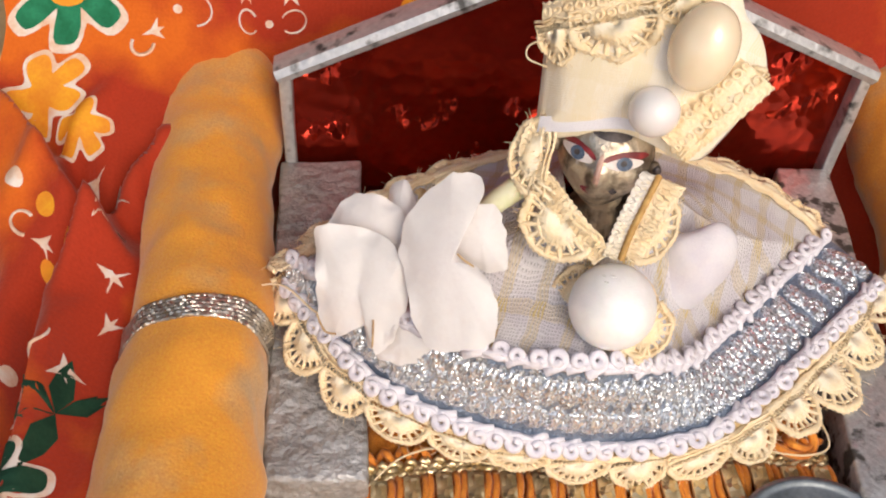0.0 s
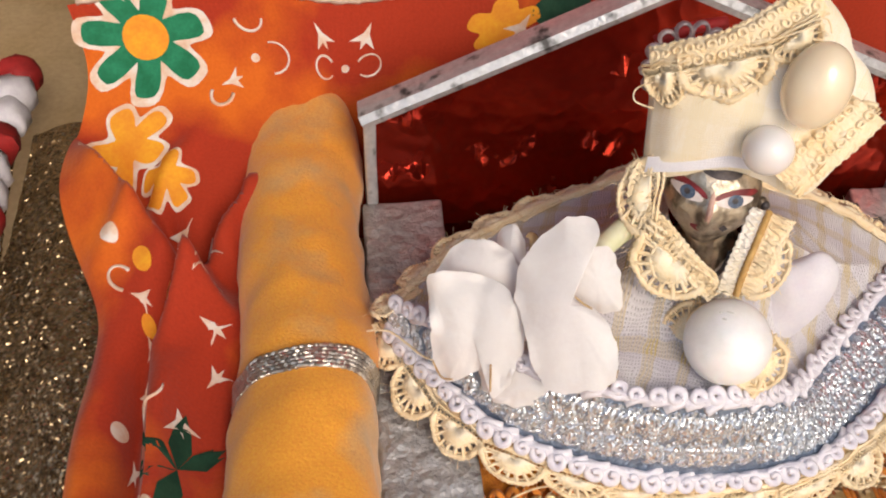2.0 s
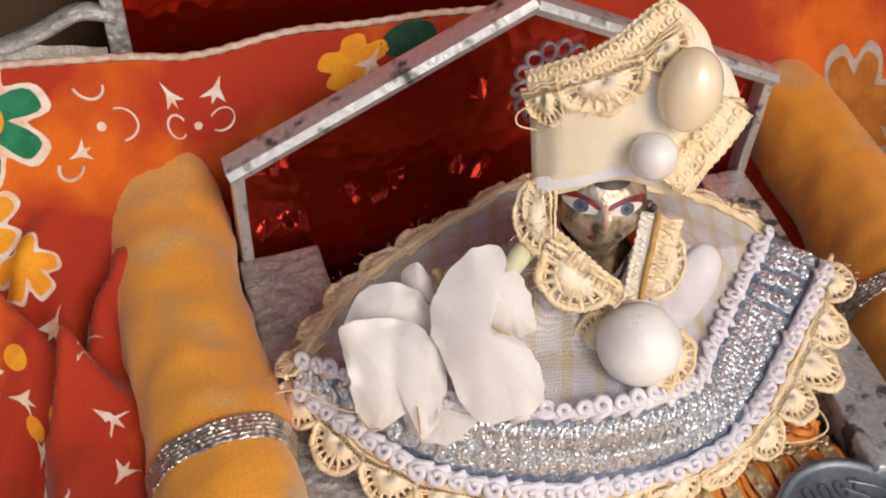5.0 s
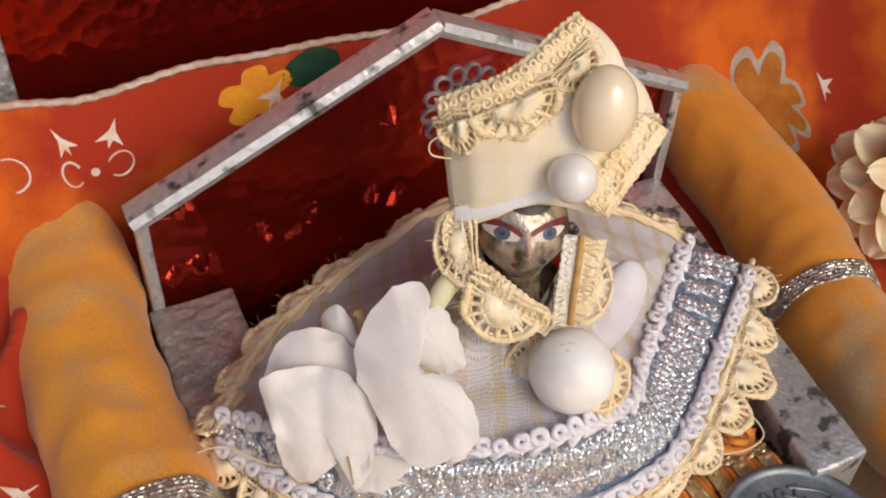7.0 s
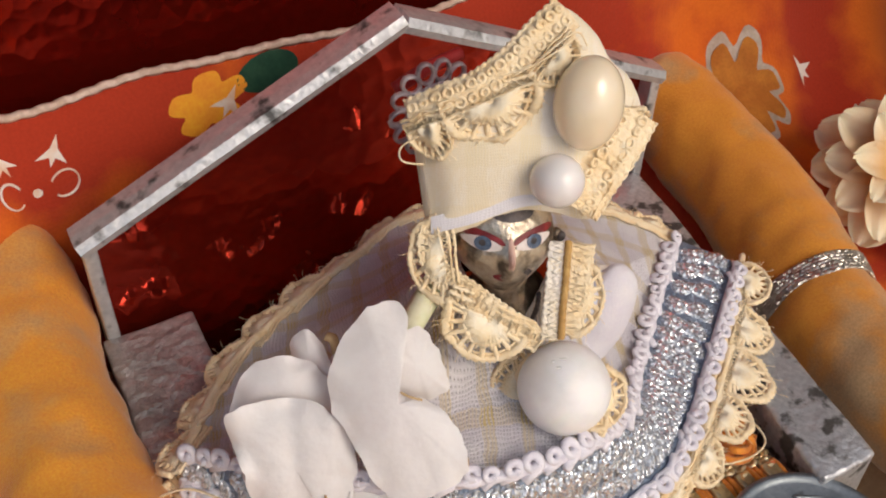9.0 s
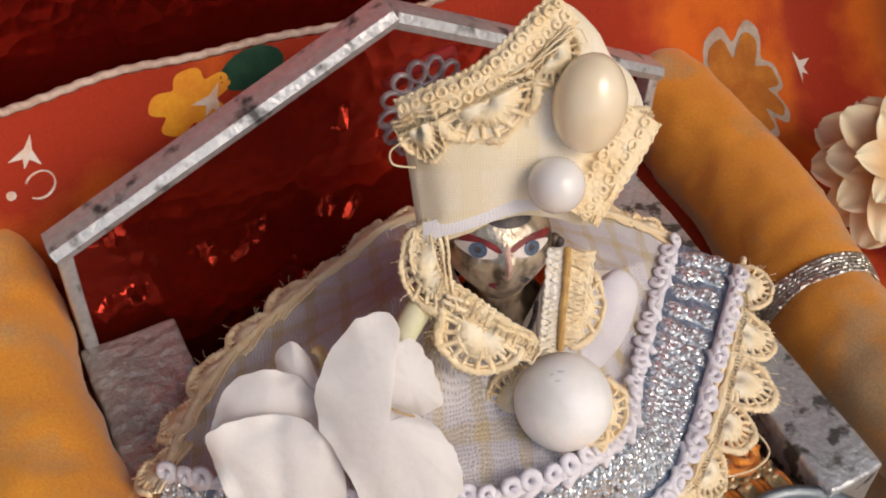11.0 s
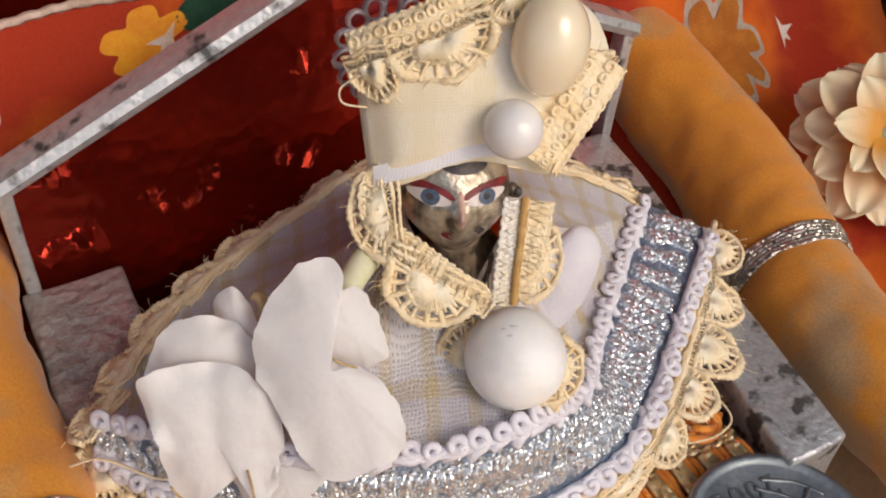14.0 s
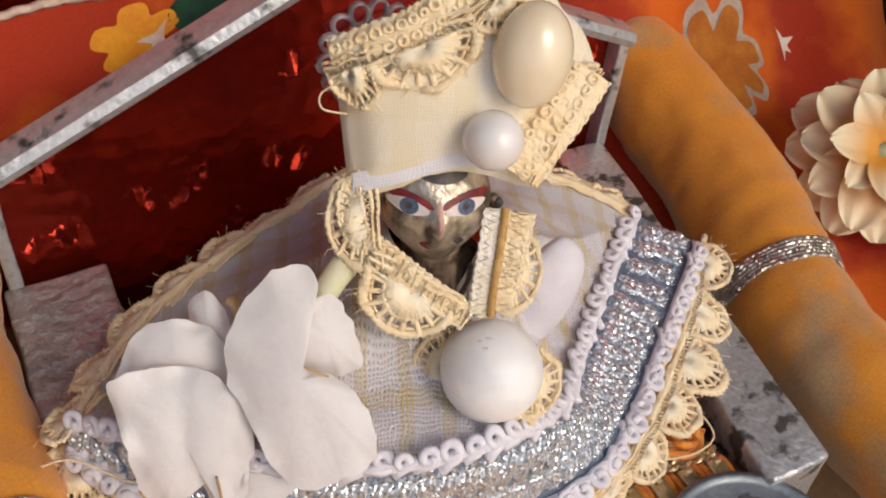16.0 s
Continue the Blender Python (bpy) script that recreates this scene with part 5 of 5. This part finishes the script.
m = bmesh.new()
for k in range(3):
    tube(m, [(-0.35 + 8.7 * i / 160, trim_y(-0.35 + 8.7 * i / 160) - 0.11 * k + 0.03 * math.sin(i * 1.3 + k), 1.68 + 0.05 * math.sin(i * 1.3 + k * 2)) for i in range(161)], 0.07, 6)
trim_top = part("trim_cord", m, M_GOLD, cushion, "twisted gold cord")
m = bmesh.new()
tube(m, [(-0.35 + 8.7 * i / 300, trim_y(-0.35 + 8.7 * i / 300) + 0.22 + 0.09 * math.cos(i * 0.55), 1.68 + 0.10 * math.sin(i * 0.55)) for i in range(301)], 0.07, 6)
part("trim_yarn", m, M_ORANGE_YARN, cushion, "looped orange yarn edge")
# gold bars alternate with pairs of orange strands
bar = bmesh.new()
slab(bar, (-0.15, -1.0, -0.03), (0.15, 0.0, 0.09), cuts=2, bevel=0.03, rough=0.012)
BAR = shared("gold_bar", bar, M_GOLD)
yarn = bmesh.new()
tube(yarn, [(0.03 * math.sin(i), -1.05 * i / 8, 0.03 + 0.05 * math.sin(math.pi * i / 8)) for i in range(9)], 0.075, 6)
YARN = shared("orange_strand", yarn, M_ORANGE_YARN)
n = 15
for i in range(n):
    x = -0.1 + 8.2 * i / (n - 1)
    tilt = Matrix.Rotation(rnd.uniform(-0.07, 0.07), 4, "Z")
    piece("gold_bar", BAR, Matrix.Translation((x, trim_y(x) - 0.34, 1.76 + rnd.uniform(-0.02, 0.03))) @ tilt, cushion)
    for o in (-0.23, 0.23):
        piece("orange_strand", YARN, Matrix.Translation((x + o + rnd.uniform(-0.03, 0.03), trim_y(x) - 0.28, 1.66)) @ tilt, cushion)
m = bmesh.new()
tube(m, [(-0.35 + 8.7 * i / 160, trim_y(-0.35 + 8.7 * i / 160) - 1.42 + 0.03 * math.sin(i * 1.3), 1.66 + 0.05 * math.sin(i * 1.3)) for i in range(161)], 0.09, 6)
part("trim_cord", m, M_GOLD, cushion, "twisted gold cord")
# loops of the trim's loose end by the armrest
for cx, cy, r in ((7.75, 14.75, 0.34), (7.9, 14.75, 0.2), (7.4, 14.9, 0.3), (8.0, 15.2, 0.28)):
    m = bmesh.new()
    tube(m, [(cx + r * 1.3 * math.cos(a), cy + r * math.sin(a), 1.85 + 0.06 * math.sin(2 * a)) for a in [2 * math.pi * k / 28 for k in range(28)]], 0.085, 6, closed=True)
    part("trim_loop", m, M_ORANGE_YARN, cushion, "loose orange yarn loop")
m = bmesh.new()
tube(m, spline([(8.35, 16.0, 2.0), (8.2, 15.4, 2.0), (8.42, 14.9, 1.95), (8.35, 14.5, 1.9), (7.8, 14.35, 1.95), (7.2, 14.5, 1.9)], 40), 0.022, 5)
part("loose_thread", m, M_LACE, cushion, "loose pale thread")
m = bmesh.new()
tube(m, spline([(-0.3, 14.1, 1.8), (0.3, 14.6, 1.9), (1.1, 14.75, 1.95), (1.9, 14.4, 1.95), (2.3, 14.7, 1.9)], 40), 0.02, 5)
part("loose_thread", m, M_LACE, cushion, "loose pale thread")

m = bmesh.new()
tube(m, spline([(-2.4, 17.5, 3.4), (-1.8, 17.2, 3.75), (-1.2, 16.6, 3.7), (-0.7, 16.3, 3.75), (-0.2, 15.9, 3.8)], 40), 0.022, 5)
tagged(part("thread", m, M_LACE), "loose pale thread lying over the dress edge", "thread")

# ---- coin ----
coin = thing("coin", (7.52, 12.25, 1.88), "dull grey steel coin with a raised rim", "coin")
CC, CR = Vector((7.52, 12.25, 1.9)), 1.62
m = bmesh.new()
prof = [(0, 0.10), (CR * 0.86, 0.10), (CR * 0.90, 0.13), (CR * 0.93, 0.17), (CR * 0.985, 0.17), (CR, 0.14), (CR, 0.0), (CR * 0.9, -0.02), (0, -0.02)]
rings_ = []
for r, z in prof:
    rings_.append([m.verts.new(CC + Vector((max(r, 0.001) * math.cos(2 * math.pi * k / 72), max(r, 0.001) * math.sin(2 * math.pi * k / 72), z))) for k in range(72)])
for a, b in zip(rings_, rings_[1:]):
    for k in range(72):
        m.faces.new((a[k], a[(k + 1) % 72], b[(k + 1) % 72], b[k]))
disc = part("disc", m, M_COIN, coin)


def words(body, at, size, turn, material, parent, name):
    cu = bpy.data.curves.new(name, "FONT")
    cu.body, cu.size, cu.extrude, cu.align_x, cu.align_y = body, size * U, 0.02 * U, "CENTER", "CENTER"
    cu.materials.append(material)
    tmp = bpy.data.objects.new(name, cu)
    scene.collection.objects.link(tmp)
    dg = bpy.context.evaluated_depsgraph_get()
    me = bpy.data.meshes.new_from_object(tmp.evaluated_get(dg))
    bpy.data.objects.remove(tmp)
    ob = new(name, me)
    hang(ob, parent)
    ob.matrix_basis = Matrix.Translation(Vector(at) * U) @ Matrix.Rotation(turn, 4, "Z")
    return ob


for i, digit in enumerate("2000"):
    a = math.pi - 0.1
    words(digit, CC + Vector((0.0, 0.95, 0.11)) + Vector((math.cos(a), math.sin(a), 0)) * 0.33 * (i - 1.5), 0.56, a, M_COIN, coin, "digit")
m = bmesh.new()
for pts in ([(0.2, 0.95), (0.55, 0.65), (0.75, 0.4), (1.05, 0.55)], [(0.4, 1.05), (0.75, 0.85), (0.95, 0.7), (1.2, 0.35)], [(-0.5, 0.2), (0.1, 0.3), (0.6, 0.15), (0.9, -0.1)]):
    tube(m, [CC + Vector((p.x, p.y, 0.11)) for p in spline([(x, y, 0) for x, y in pts], 16)], 0.045, 6, flat=0.7)
part("relief", m, M_COIN, coin, "raised worn pattern")

# ---- cream-yellow flower by the right bolster ----
yflower = thing("yellow_flower", (15.3, 19.2, 1.6), "cream-yellow flower with layered petals on the cloth", "flower")
YC = Vector((16.6, 18.9, 2.55))
YN = Vector((-0.5, -0.45, 0.75)).normalized()
YX = YN.orthogonal().normalized()
YY = YN.cross(YX)
pm = bmesh.new()


def blade(u, v):
    a, b = v, (u - 0.5) * 2
    w = 0.56 * max(math.sin(math.pi * (0.12 + a * 0.86)), 0.0) ** 0.5
    return vec(b * w, 0.25 + 1.5 * a, 0.25 * a - 0.35 * a * a + 0.10 * b * b + 0.06 * math.sin(b * 6) * a)


sheet(pm, blade, 10, 12)
PETAL = shared("petal_blade", pm, M_YPETAL)
for layer, (n, s, lean) in enumerate(((11, 1.3, -0.10), (9, 1.1, 0.15), (7, 0.82, 0.45))):
    for i in range(n):
        t = 2 * math.pi * (i + 0.4 * layer) / n + rnd.uniform(-0.1, 0.1)
        o = YX * math.cos(t) + YY * math.sin(t)
        x = o.cross(YN)
        f = Matrix((x, o, YN)).transposed().to_4x4()
        f.translation = YC + YN * 0.12 * layer
        piece("petal", PETAL, f @ Matrix.Rotation(lean + rnd.uniform(-0.12, 0.12), 4, "X") @ Matrix.Scale(s * rnd.uniform(0.9, 1.08), 4), yflower)
bm = bmesh.new()
tube(bm, [YC + YN * 0.2, YC - YN * 0.3, YC + Vector((0.3, 0.2, -1.3))], [0.3, 0.35, 0.15], 10)
part("calyx", bm, M_STEM, yflower, "green flower base")

# ---- gold brocade lying beside the printed cloth ----
bm = bmesh.new()
sheet(bm, lambda u, v: vec(-13.2 + 6.5 * u + 0.4 * math.sin(v * 7), 5 + 24 * v, 0.25 + 0.5 * math.sin(u * 5 + v * 3) + 0.25 * math.sin(u * 13 + v * 9) - 0.4 * (1 - u)), 50, 90, uvscale=(6, 24))
tagged(part("gold_brocade", bm, M_SEQUIN, solid=0.06), "crumpled dull gold brocade lying beside the printed cloth", "cloth")

# ---- red and white garland ----
garland = thing("garland", (-11.3, 24, 0.2), "red and white wound garland lying by the brocade", "garland")
line = spline([(-11.0, 18.5, 1.3), (-11.2, 21, 1.4), (-11.3, 23.5, 1.4), (-11.3, 26.5, 1.5), (-11.4, 29.5, 1.6)], 40)
for i in range(13):
    a, b = line[i * 3], line[i * 3 + 3]
    m = bmesh.new()
    tube(m, [a.lerp(b, k / 5) + Vector((0.1 * math.sin(k + i), 0, 0)) for k in range(6)], [0.42, 0.55, 0.6, 0.58, 0.5, 0.4], 12)
    for v in m.verts:
        v.co += noise.noise_vector(v.co * 2.1) * 0.14
    part("tuft", m, M_RED if i % 3 == 0 else M_BRAID, garland, "red tuft" if i % 3 == 0 else "white tuft")
